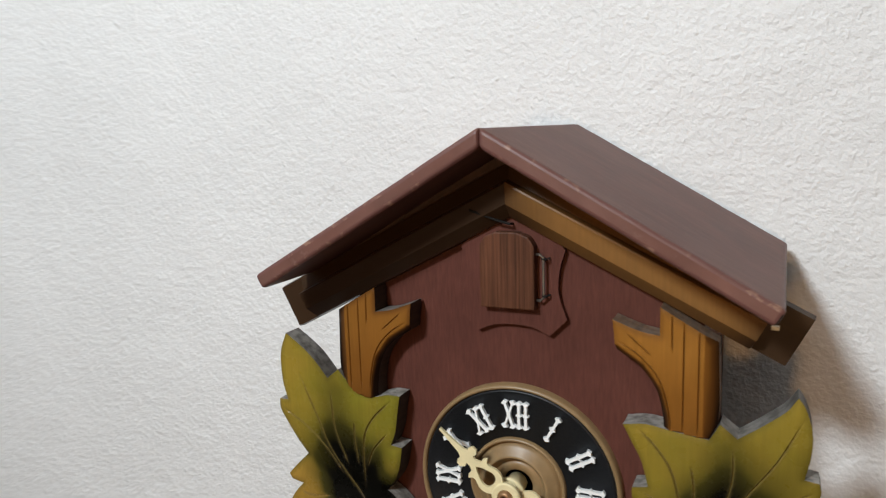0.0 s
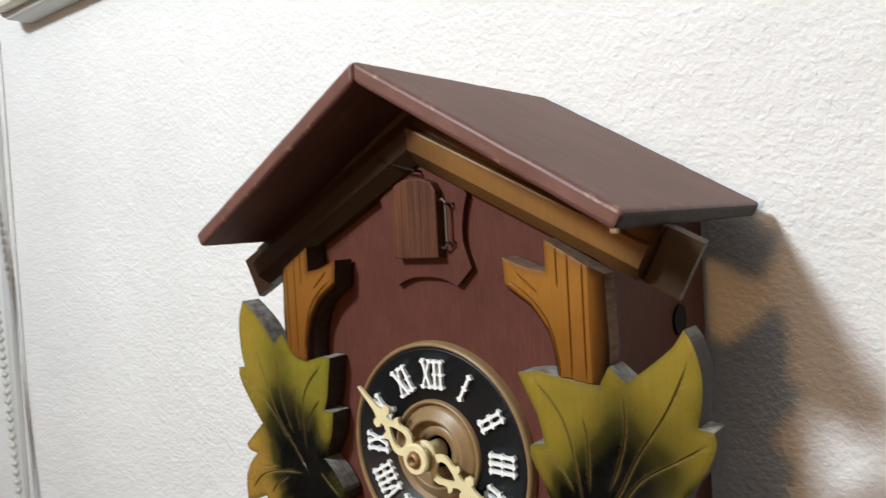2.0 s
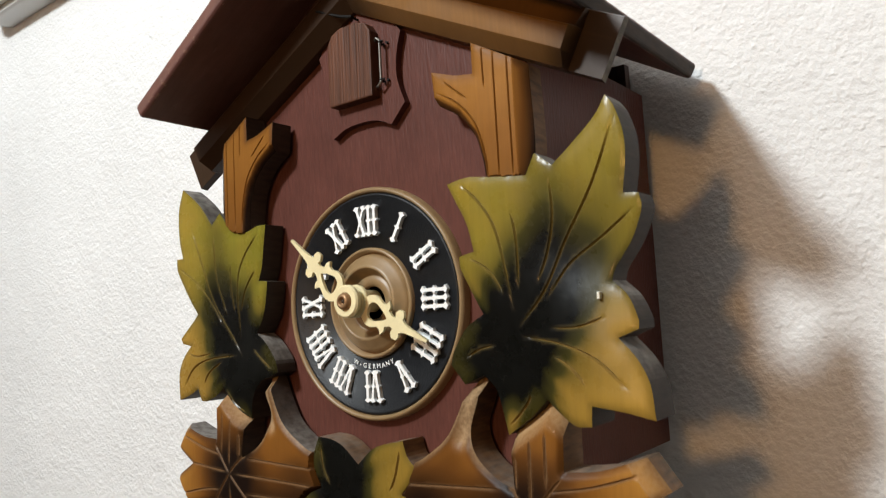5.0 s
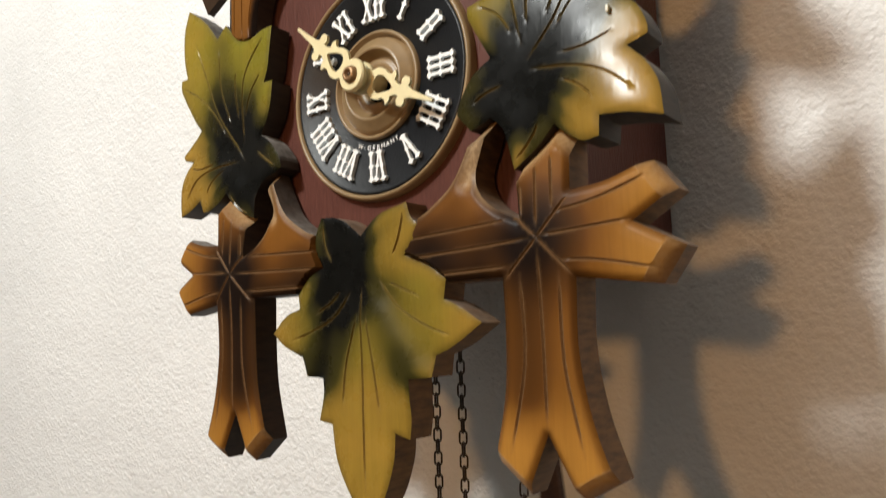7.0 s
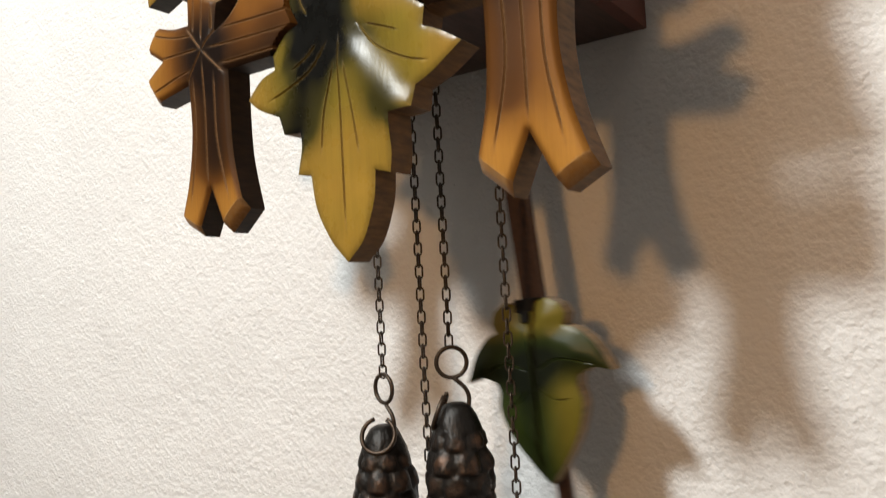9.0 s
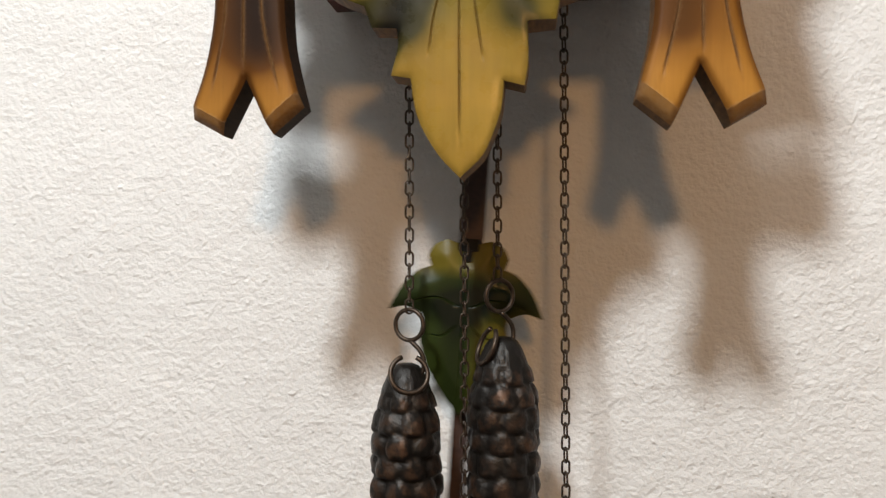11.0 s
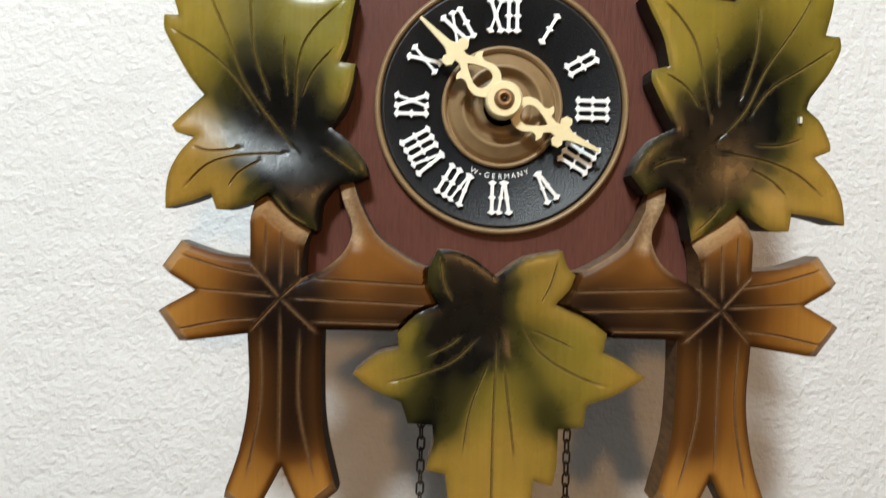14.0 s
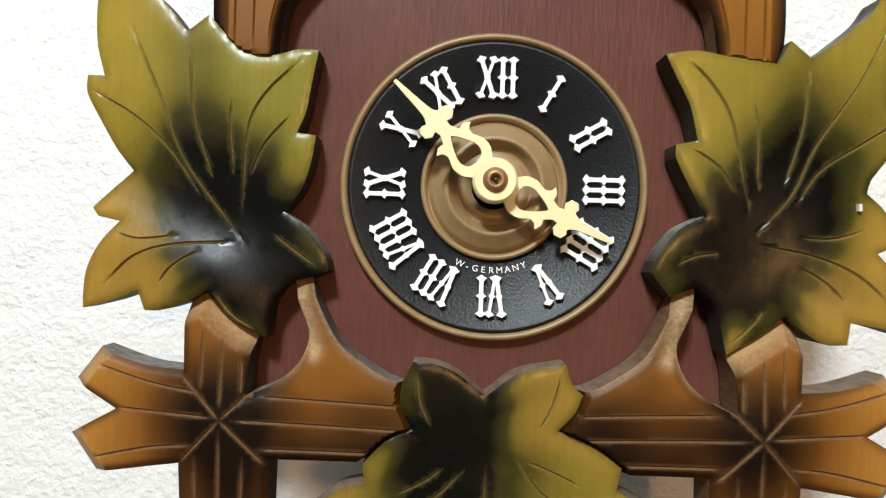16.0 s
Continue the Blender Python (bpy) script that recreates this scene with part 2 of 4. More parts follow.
def tube(points, radius, closed=False, sides=8, bm=None):
    """A round wire along a line of points."""
    bm = bm or bmesh.new()
    pts = [Vector(p) for p in points]
    n = len(pts)
    rings = []
    up = Vector((0.3, 0.9, 0.2)).normalized()
    for i, p in enumerate(pts):
        a = pts[(i - 1) % n] if closed or i else p
        b = pts[(i + 1) % n] if closed or i < n - 1 else p
        d = (b - a).normalized()
        side = d.cross(up)
        side = side.normalized() if side.length > 1e-6 else d.orthogonal().normalized()
        other = d.cross(side)
        r = radius[i] if isinstance(radius, (list, tuple)) else radius
        rings.append([bm.verts.new(p + r * (math.cos(w) * side + math.sin(w) * other)) for w in (2 * math.pi * k / sides for k in range(sides))])
    for i in range(n if closed else n - 1):
        a, b = rings[i], rings[(i + 1) % n]
        for k in range(sides):
            bm.faces.new((a[k], a[(k + 1) % sides], b[(k + 1) % sides], b[k]))
    if not closed:
        bm.faces.new(rings[0][::-1])
        bm.faces.new(rings[-1])
    return bm


def curved(points, step, corner=38):
    """A closed outline through the points: sharp at corners, curved between them."""
    p = np.array(points, float)
    n = len(p)
    tangents = []
    for i in range(n):
        a, b = p[i] - p[i - 1], p[(i + 1) % n] - p[i]
        turn = abs(math.degrees(math.atan2(a[0] * b[1] - a[1] * b[0], a @ b)))
        tangents.append(None if turn > corner else (p[(i + 1) % n] - p[i - 1]) / 2)
    out = []
    for i in range(n):
        j = (i + 1) % n
        a, b = p[i], p[j]
        d = b - a
        size = np.linalg.norm(d)
        ta = d if tangents[i] is None else tangents[i] * min(1.0, size / (np.linalg.norm(tangents[i]) + 1e-9))
        tb = d if tangents[j] is None else tangents[j] * min(1.0, size / (np.linalg.norm(tangents[j]) + 1e-9))
        k = max(1, int(size / step))
        for u in np.arange(k) / k:
            out.append((2 * u**3 - 3 * u**2 + 1) * a + (u**3 - 2 * u**2 + u) * ta + (3 * u**2 - 2 * u**3) * b + (u**3 - u**2) * tb)
    return np.array(out)


def to_line(q, a, b):
    """Distances of points q to the pieces a-b, and where along each piece."""
    d = b - a
    t = np.clip(((q[:, None] - a) * d).sum(2) / (d * d).sum(1).clip(1e-9), 0, 1)
    gap = np.linalg.norm(q[:, None] - (a + t[..., None] * d), axis=2)
    return gap, t


def inside(q, poly):
    a, b = poly, np.roll(poly, -1, 0)
    x, y = q[:, :1], q[:, 1:]
    cross = ((a[:, 1] > y) != (b[:, 1] > y)) & (x < (b[:, 0] - a[:, 0]) * (y - a[:, 1]) / (b[:, 1] - a[:, 1] + 1e-12) + a[:, 0])
    return cross.sum(1) % 2 == 1


def spread(line, step):
    pts = []
    for a, b in zip(line, line[1:]):
        k = max(1, int(math.dist(a, b) / step))
        pts += [(a[0] + (b[0] - a[0]) * i / k, a[1] + (b[1] - a[1]) * i / k) for i in range(k)]
    return pts + [tuple(line[-1])]


def smooth_line(line):
    """A vein through the points, bent softly."""
    p = [np.array(v, float) for v in line]
    if len(p) < 3:
        return line
    out = []
    for i in range(len(p) - 1):
        a, b = p[i], p[i + 1]
        ta = (p[i + 1] - p[max(i - 1, 0)]) / (2 if i else 1)
        tb = (p[min(i + 2, len(p) - 1)] - p[i]) / (2 if i + 2 < len(p) else 1)
        for u in (0, 0.25, 0.5, 0.75):
            out.append((2 * u**3 - 3 * u**2 + 1) * a + (u**3 - 2 * u**2 + u) * ta + (3 * u**2 - 2 * u**3) * b + (u**3 - u**2) * tb)
    return out + [p[-1]]


def carved(name, parent, outline, veins, front, back, mats, shape, paint, label="", cut=(0.42, 0.7), grid=1.1, rim=(0.4, 0.22), creases=(), line_tone=0.30, bare_glint=0.0):
    """A fretsawn board with a carved face, in millimetres on the (x, z) plane. front, back: y of the face and of the back.
    shape(q, d): extra height of the face; paint(q, d): spray and rim values; veins: V cuts; rim: width and drop of the rounded edge."""
    from mathutils.geometry import delaunay_2d_cdt
    ring = curved(outline, 1.1)
    lines = [smooth_line(v) for v in veins]
    a, b = ring, np.roll(ring, -1, 0)
    n = len(ring)
    own, edges = [], [(i, (i + 1) % n) for i in range(n)]
    count = n
    for v in lines:
        s = np.array(spread(v, 1.0))
        d = np.gradient(s, axis=0)
        d /= np.linalg.norm(d, axis=1)[:, None] + 1e-9
        side = np.stack([-d[:, 1], d[:, 0]], 1) * cut[0]
        for rail in (s, s + side, s - side):
            ok = inside(rail, ring)
            ok[ok] = to_line(rail[ok], a, b)[0].min(1) > 0.3
            k = np.flatnonzero(ok)
            edges += [(count + i, count + i + 1) for i in range(len(k) - 1) if k[i + 1] == k[i] + 1]
            own.append(rail[ok])
            count += len(k)
    for line in creases:
        rail = np.array(spread(line, 0.9))
        ok = inside(rail, ring)
        ok[ok] = to_line(rail[ok], a, b)[0].min(1) > 0.25
        for v in lines:
            la = np.array(v)
            ok &= to_line(rail, la[:-1], la[1:])[0].min(1) > cut[0] * 1.5
        k = np.flatnonzero(ok)
        edges += [(count + i, count + i + 1) for i in range(len(k) - 1) if k[i + 1] == k[i] + 1]
        own.append(rail[ok])
        count += len(k)
    own = np.concatenate(own) if own else np.zeros((0, 2))
    lo, hi = ring.min(0), ring.max(0)
    xs, zs = np.meshgrid(np.arange(lo[0], hi[0], grid), np.arange(lo[1], hi[1], grid))
    xs = xs + (np.arange(xs.shape[0]) % 2)[:, None] * grid / 2
    q = np.stack([xs.ravel(), zs.ravel()], 1)
    q = q[inside(q, ring)]
    q = q[to_line(q, a, b)[0].min(1) > 0.45]
    for line in lines:
        la = np.array(line)
        q = q[to_line(q, la[:-1], la[1:])[0].min(1) > cut[0] * 1.3]
    pts = [Vector(v) for v in np.concatenate([ring, own, q])]
    verts, _, faces, *_ = delaunay_2d_cdt(pts, edges, [], 1, 1e-4)
    v = np.array([tuple(p) for p in verts])
    d = to_line(v, a, b)[0].min(1)
    h = shape(v, d) - rim[1] * (1 - np.clip(d / rim[0], 0, 1))
    groove = np.zeros(len(v))
    for line in lines:
        la = np.array(line)
        gap, t = to_line(v, la[:-1], la[1:])
        k = gap.argmin(1)
        gap = gap.min(1)
        u = (k + t[np.arange(len(k)), k]) / (len(la) - 1)
        depth = cut[1] * np.clip(np.minimum(u, 1 - u) * 7, 0.15, 1)
        h -= depth * np.clip(1 - gap / cut[0], 0, 1)
        groove = np.maximum(groove, np.clip(1.3 - gap / cut[0], 0, 1) * np.clip(np.minimum(u, 1 - u) * 7, 0.15, 1))
    spray_shade, tip, *raw = paint(v, d)
    # Pale lines along the cuts paint the glint in them.
    raw = np.maximum(raw[0] if raw else 0.0, groove * bare_glint)
    # Cuts share one tone: dark glaze with some of their shade.
    spray_shade = np.clip(spray_shade, 0, 1) * (1 - groove) + line_tone * groove
    bm = bmesh.new()
    ls = bm.verts.layers.float.new("spray_shade")
    lr = bm.verts.layers.float.new("rim")
    lb = bm.verts.layers.float.new("bare_glint")
    made = []
    for i in range(len(v)):
        w = bm.verts.new((v[i, 0] * MM, front - h[i] * MM, v[i, 1] * MM))
        w[ls], w[lr], w[lb] = float(np.clip(spray_shade[i], 0, 1)), float(np.clip(tip[i], 0, 1)), float(np.clip(raw[i], 0, 1))
        made.append(w)
    for f in faces:
        face = bm.faces.new([made[i] for i in f])
        face.smooth = True
    bmesh.ops.recalc_face_normals(bm, faces=bm.faces)
    if sum(f.normal.y for f in bm.faces) > 0:
        bmesh.ops.reverse_faces(bm, faces=bm.faces)
    for e in bm.edges:
        if len(e.link_faces) == 2 and e.calc_face_angle(0) > 0.5:
            e.smooth = False
    edges = [e for e in bm.edges if e.is_boundary]
    got = bmesh.ops.extrude_edge_only(bm, edges=edges)
    for g in got["geom"]:
        if isinstance(g, bmesh.types.BMVert):
            g.co.y = back
        elif isinstance(g, bmesh.types.BMFace):
            g.material_index, g.smooth = 1, False
    rimmed = [e for e in bm.edges if e.is_boundary]
    cap = bmesh.ops.triangle_fill(bm, use_beauty=False, edges=rimmed)
    for g in cap["geom"]:
        if isinstance(g, bmesh.types.BMFace):
            g.material_index = 1
    for e in edges:
        if e.is_valid:
            e.smooth = False
    return part(name, bm, mats, parent, label)


def gap_to(q, outline):
    """Distance of points to an outlined piece; 0 inside it."""
    ring = curved(outline, 2.0)
    gap = to_line(q, ring, np.roll(ring, -1, 0))[0].min(1)
    return np.where(inside(q, ring), 0.0, gap)


def depth_in(q, outline):
    """How far points lie inside an outlined piece; 0 outside it."""
    ring = curved(outline, 2.0)
    gap = to_line(q, ring, np.roll(ring, -1, 0))[0].min(1)
    return np.where(inside(q, ring), gap, 0.0)


def bump_at(q, x, z, size):
    return np.exp(-((q[:, 0] - x) ** 2 + (q[:, 1] - z) ** 2) / size**2)


def bar_at(q, a, b, size):
    g = to_line(q, np.array([a], float), np.array([b], float))[0][:, 0]
    return np.exp(-(g / size) ** 2)


# ---- room ----


def room():
    def slab(name, lo, hi, mat):
        bm = box(bmesh.new(), lo, hi)
        return tagged(part(name, bm, mat), kind="structure")
    tagged(slab("wall_north", (-1.7, 0.0, 0.0), (1.9, 0.12, 2.5), WALL), "white rough-plastered wall", "wall")
    # Unseen walls, floor and ceiling, added to bounce the lamps' light.
    slab("wall_west", (-1.82, -2.4, 0.0), (-1.7, 0.12, 2.5), PLAIN)
    slab("wall_east", (1.9, -2.4, 0.0), (2.02, 0.12, 2.5), PLAIN)
    slab("wall_south", (-1.82, -2.52, 0.0), (2.02, -2.4, 2.5), PLAIN)
    slab("floor", (-1.82, -2.52, -0.1), (2.02, 0.12, 0.0), FLOOR)
    slab("ceiling", (-1.82, -2.52, 2.5), (2.02, 0.12, 2.6), PLAIN)


room()

# ---- cuckoo clock ----
clock = thing("cuckoo_clock", (0, 0, Z0), "maroon wooden cuckoo clock with carved airbrushed leaves on the plaster wall", "clock")
PANEL = -0.0884
BOARD = -0.0899


def prism(points, y0, y1, bevel=0.0, mat=0):
    """An upright board cut to an outline in millimetres."""
    bm = bmesh.new()
    vs = [bm.verts.new((x * MM, y0, z * MM)) for x, z in points]
    f = bm.faces.new(vs)
    got = bmesh.ops.extrude_face_region(bm, geom=[f])
    for g in got["geom"]:
        if isinstance(g, bmesh.types.BMVert):
            g.co.y = y1
    bmesh.ops.recalc_face_normals(bm, faces=bm.faces)
    if bevel:
        bmesh.ops.bevel(bm, geom=[e for e in bm.edges if e.calc_face_angle(0) > 0.35], offset=bevel, segments=2, profile=0.6, affect="EDGES")
    for f in bm.faces:
        f.material_index = mat
    return bm


def case():
    side = 62
    front = [(-side, -54.5), (side, -54.5), (side, 70), (0, 108), (-side, 70)]
    part("front_panel", prism(front, PANEL, PANEL + 0.006), MAROON, clock)
    for s in (-1, 1):
        bm = box(bmesh.new(), (min(s * 62, s * 57) * MM, PANEL + 0.006, -0.0545), (max(s * 62, s * 57) * MM, -0.004, 0.072))
        panel = part("side_panel", bm, MAROON, clock)
        # A flat black disc stands in for the hole's dark inside.
        bm = lathe([(0, -0.0006), (0.0055, -0.0006), (0.0055, 0.0), (0, 0)], 20)
        bmesh.ops.transform(bm, matrix=pose(s * 0.0622, -0.030, 0.038, 0, 0, 90), verts=bm.verts)
        part("sound_hole", bm, RUBBER, panel)
    part("case_bottom", box(bmesh.new(), (-0.057, PANEL + 0.006, -0.0545), (0.057, -0.004, -0.049)), DARK, clock)
    part("case_back", box(bmesh.new(), (-0.057, -0.006, -0.048), (0.057, -0.002, 0.085)), DARK, clock)


def roof():
    top, eave, reach = (0.8, 126.0), (85, 76.8), 5.6
    slope = math.atan2(top[1] - eave[1], eave[0])
    for s in (-1, 1):
        nx, nz = math.sin(slope) * reach, math.cos(slope) * reach
        pts = [(top[0], top[1]), (s * eave[0], eave[1]), (s * (eave[0] - nx), eave[1] - nz), (top[0], top[1] - reach / math.cos(slope))]
        bm = prism(pts, -0.121, -0.009)
        long = [e for e in bm.edges if e.calc_length() > 0.05]
        bmesh.ops.subdivide_edges(bm, edges=long, cuts=36, use_grid_fill=True)
        rims = [e for e in bm.edges if e.calc_face_angle(0) > 0.35]
        got = bmesh.ops.bevel(bm, geom=rims, offset=0.0014, segments=3, profile=0.5, affect="EDGES")
        for f in got["faces"]:
            f.material_index = 1
        for v in bm.verts:
            if any(f.material_index for f in v.link_faces):
                v.co += noise.noise_vector(v.co * 420) * 0.00007 + noise.noise_vector(v.co * 90) * 0.00009
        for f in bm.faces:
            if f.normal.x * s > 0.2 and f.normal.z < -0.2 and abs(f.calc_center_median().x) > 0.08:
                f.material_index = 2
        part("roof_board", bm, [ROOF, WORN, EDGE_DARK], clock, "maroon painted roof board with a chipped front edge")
    part("paint_chip", box(bmesh.new(), (0.0812, -0.1214, 0.0716), (0.0832, -0.1198, 0.0728), 0.0003), EDGE_TAN, clock, "raw wood where the eave corner is chipped")
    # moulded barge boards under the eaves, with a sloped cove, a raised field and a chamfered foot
    # Each row: offset, depth, darkness; foot and cove darker than the field.
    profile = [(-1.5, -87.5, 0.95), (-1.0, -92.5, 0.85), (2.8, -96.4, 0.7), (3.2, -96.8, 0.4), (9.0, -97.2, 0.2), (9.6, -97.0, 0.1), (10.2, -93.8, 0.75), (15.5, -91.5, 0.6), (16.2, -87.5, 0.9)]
    for s in (-1, 1):
        a, b = np.array([0, 97.0]), (np.array([90.0, 51.2]) if s < 0 else np.array([85.5, 53.5]))
        d = (b - a) / np.linalg.norm(b - a)
        nrm = np.array([-d[1], d[0]])
        bm = bmesh.new()
        ls = bm.verts.layers.float.new("spray_shade")
        lr = bm.verts.layers.float.new("rim")
        length = np.linalg.norm(b - a)
        rings = []
        steps = [0.0] + list(np.linspace(0.04, 0.885, 14)) + [0.89, 0.985, 1.0]
        for u in steps:
            ring = []
            for k, (w, y, tone) in enumerate(profile):
                pos = a + d * length * u + nrm * w
                if u == 0.0:
                    pos = np.array([0.0, pos[1] - d[1] / d[0] * pos[0]])
                yy = y
                if 0.885 < u:
                    yy = max(y, -90.2)
                v = bm.verts.new((s * pos[0] * MM, yy * MM, pos[1] * MM))
                # Roof shade is put into the left board's spray; end and apex darker.
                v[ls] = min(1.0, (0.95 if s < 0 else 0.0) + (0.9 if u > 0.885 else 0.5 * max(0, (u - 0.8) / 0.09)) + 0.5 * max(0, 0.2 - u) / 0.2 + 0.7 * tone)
                v[lr] = 0.4
                ring.append(v)
            rings.append(ring)
        n = len(profile)
        for p, q in zip(rings, rings[1:]):
            for k in range(n):
                f = bm.faces.new((p[k], p[(k + 1) % n], q[(k + 1) % n], q[k]))
                f.material_index = 0
        bm.faces.new(rings[-1]).material_index = 1
        bmesh.ops.recalc_face_normals(bm, faces=bm.faces)
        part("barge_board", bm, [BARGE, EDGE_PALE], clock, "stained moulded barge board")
        # dark filler strip between barge board and roof
        pts = [(0, 113), (s * 80, 71), (s * 86, 67.5), (s * 78, 75.5), (0, 118.5)]
        part("filler_strip", prism(pts, -0.0895, -0.082), DARK, clock)


def bracket(s):
    pts = [(-67, 60), (-50, 70), (-50, 61), (-44, 62), (-35.5, 65), (-36.5, 55), (-44, 50), (-49, 43), (-51, 35), (-51.5, 27), (-60, 24), (-67, 33)]
    pts = [(x * -s, z) for x, z in pts]
    cuts = [[(-57.2, 68), (-57.2, 29)], [(-53.6, 68), (-53.8, 56)], [(-61.6, 66), (-61.6, 29)], [(-37.5, 58), (-44, 54), (-50, 47), (-53, 37), (-53.6, 29)], [(-40, 61), (-44, 57.5), (-47.5, 54.5)]]
    low = np.array([(-36.5, 55), (-44, 50), (-49, 43), (-51, 35), (-51.5, 27)], float) * (-s, 1)
    creases = [[(-38, 57), (-45.6, 52.2), (-51, 44), (-53, 35.5), (-53.4, 28)], [(-63, 63), (-63, 29)]]
    creases = [[(x * -s, z) for x, z in c] for c in creases]

    def cant(q):
        return np.clip(1 - to_line(q, low[:-1], low[1:])[0].min(1) / 2.1, 0, 1), np.clip((np.abs(q[:, 0]) - 63) / 4, 0, 1)

    cuts = [[(x * -s, z) for x, z in c] for c in cuts]
    # Lower cant's shade goes into the spray too; outer cant is stained darker.
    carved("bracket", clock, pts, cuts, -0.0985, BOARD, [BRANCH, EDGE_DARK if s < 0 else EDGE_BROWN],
           lambda q, d: np.clip(d, 0, 3) * 0.06 - 1.9 * cant(q)[0] - 2.2 * cant(q)[1] - 6.0 * np.clip(depth_in(q, LEFT_LEAF if s < 0 else RIGHT_LEAF) / 1.2, 0, 1),
           lambda q, d: (0.22 * np.clip((50 - q[:, 1]) / 22, 0, 1) + 0.3 * np.exp(-(d / 1.6) ** 2) + 0.5 * cant(q)[0] ** 0.3 + 0.5 * cant(q)[1] ** 0.3 + (0.22 if s < 0 else 0.05),
                         0.25 * np.clip((q[:, 1] - 42) / 15, 0, 1)),
           "orange-stained bracket", cut=(0.30, 0.5), line_tone=0.42, rim=(0.4, 0.2), creases=creases, grid=0.8)


LEFT_LEAF = [(-91, 48), (-94, 40), (-94, 30), (-92, 22), (-96, 22), (-96, 18), (-93, 12), (-89, 5), (-85, 0), (-90, -5), (-93.5, -9), (-92, -11),
             (-87, -12), (-91, -17), (-94, -23), (-95, -29), (-95, -32.5), (-88, -30.5), (-82, -28), (-80.5, -32.5), (-77, -32.5), (-71, -30.5), (-66, -27.5),
             (-62, -32), (-57, -36), (-52, -38), (-51, -30), (-47, -25), (-42, -23.5), (-38, -22), (-39, -18), (-44, -12), (-49, -8.5), (-45, -3),
             (-43, 3), (-42, 9.5), (-46.5, 10), (-44.5, 15), (-43.5, 21), (-42, 29.5), (-47, 29.5), (-53, 28), (-60, 29), (-68, 37), (-73, 33), (-79, 39), (-85, 44)]
LEFT_VEINS = [
    [(-94, 18), (-85, 13), (-77, 6), (-69, -5)],
    [(-86, 34), (-78, 16), (-74, 5), (-68, -4), (-58, -16)],
    [(-72, 29), (-71, 15), (-69, 7), (-66, -1)],
    [(-62, 17), (-62, 10), (-61, 0)],
    [(-46, 27), (-54, 19), (-58, 10), (-59, -9)],
    [(-48, 14), (-54, 7), (-57, 0)],
    [(-87, -15), (-82, -16), (-74, -15)],
    [(-90, -27), (-83, -20), (-74, -17), (-61, -16)],
    [(-77, -26), (-74, -22), (-68, -18)],
    [(-51, -14), (-47, -17), (-41, -21)],
    [(-64, -28), (-60, -33), (-55, -36)]]
RIGHT_LEAF = [(89, 46), (91, 43), (93, 36), (93, 29), (91.5, 21), (95.5, 20.5), (96, 17), (93, 10), (88, 3), (87, 0), (91, -4), (93.5, -10), (93.5, -12),
              (88.5, -14), (93, -19), (96, -25), (97, -33), (89, -31), (81.5, -30), (81, -35), (76, -35), (70, -31), (68, -29), (62, -34), (55, -38.5),
              (52, -27), (48, -23), (41.5, -25.5), (37, -20), (38.5, -16), (43, -10), (49, -6.5), (45.5, 0), (42, 7), (42, 10), (47, 11), (45, 19), (41.5, 26),
              (39, 31), (46, 32), (53, 31), (65, 29.5), (68, 35), (73, 31), (79, 35.5), (86, 41.5)]
RIGHT_VEINS = [
    [(91, 40), (84, 25), (75, 11), (69, -1), (61, -10)],
    [(94, 17), (85, 11), (76, 5), (70, -3)],
    [(72, 28), (72, 18), (70, 9), (67, 1)],
    [(60, 20), (61, 12), (61, 0)],
    [(44, 30), (50, 24), (55, 15), (59, -5)],
    [(46, 9), (52, 5), (56, -1)],
    [(71, -11), (78, -11), (85, -9)],
    [(62, -13), (73, -15), (83, -19), (91, -26)],
    [(71, -18), (76, -21), (80, -25)],
    [(43, -18), (47, -16), (52, -15)],
    [(56, -36), (61, -31), (63, -28)]]
CENTRE_LEAF = [(-17.5, -42.5), (-12, -43), (-7, -45), (-0.5, -50), (7, -44.5), (18, -42), (19.5, -46.5), (22, -49), (20.5, -53), (16.5, -57.5), (25, -61), (31.5, -65.5),
               (30.5, -71), (36, -73.5), (43, -78), (34, -83.5), (26.5, -86.5), (25.5, -92.5), (18, -93), (18, -99), (18, -104), (17, -110), (11.5, -108.5),
               (10.5, -117), (6, -128), (-0.5, -134.5), (-6.5, -128), (-12, -118), (-14, -107), (-19.5, -106), (-17.5, -98), (-18, -93), (-25, -92.5),
               (-27, -86.5), (-36, -82.5), (-41, -78.5), (-34.5, -73), (-28, -71), (-28.5, -66.5), (-23, -61), (-17, -58.5), (-20, -52.5), (-20, -48)]
CENTRE_VEINS = [
    [(-31, -81), (-21, -78), (-12, -74), (-5, -67)],
    [(0, -66), (-0.5, -89), (-0.5, -126)],
    [(-9, -101), (-7, -88), (-2, -74)],
    [(6, -103), (4, -89), (2, -74)],
    [(32, -81), (23, -78), (13, -72), (7, -64)],
    [(22, -70), (15, -67), (10, -65)],
    [(-16.5, -45), (-15.5, -52), (-13, -57)],
    [(17, -45), (15, -52), (12.5, -57)],
    [(-20, -73), (-14, -70), (-10, -67)]]
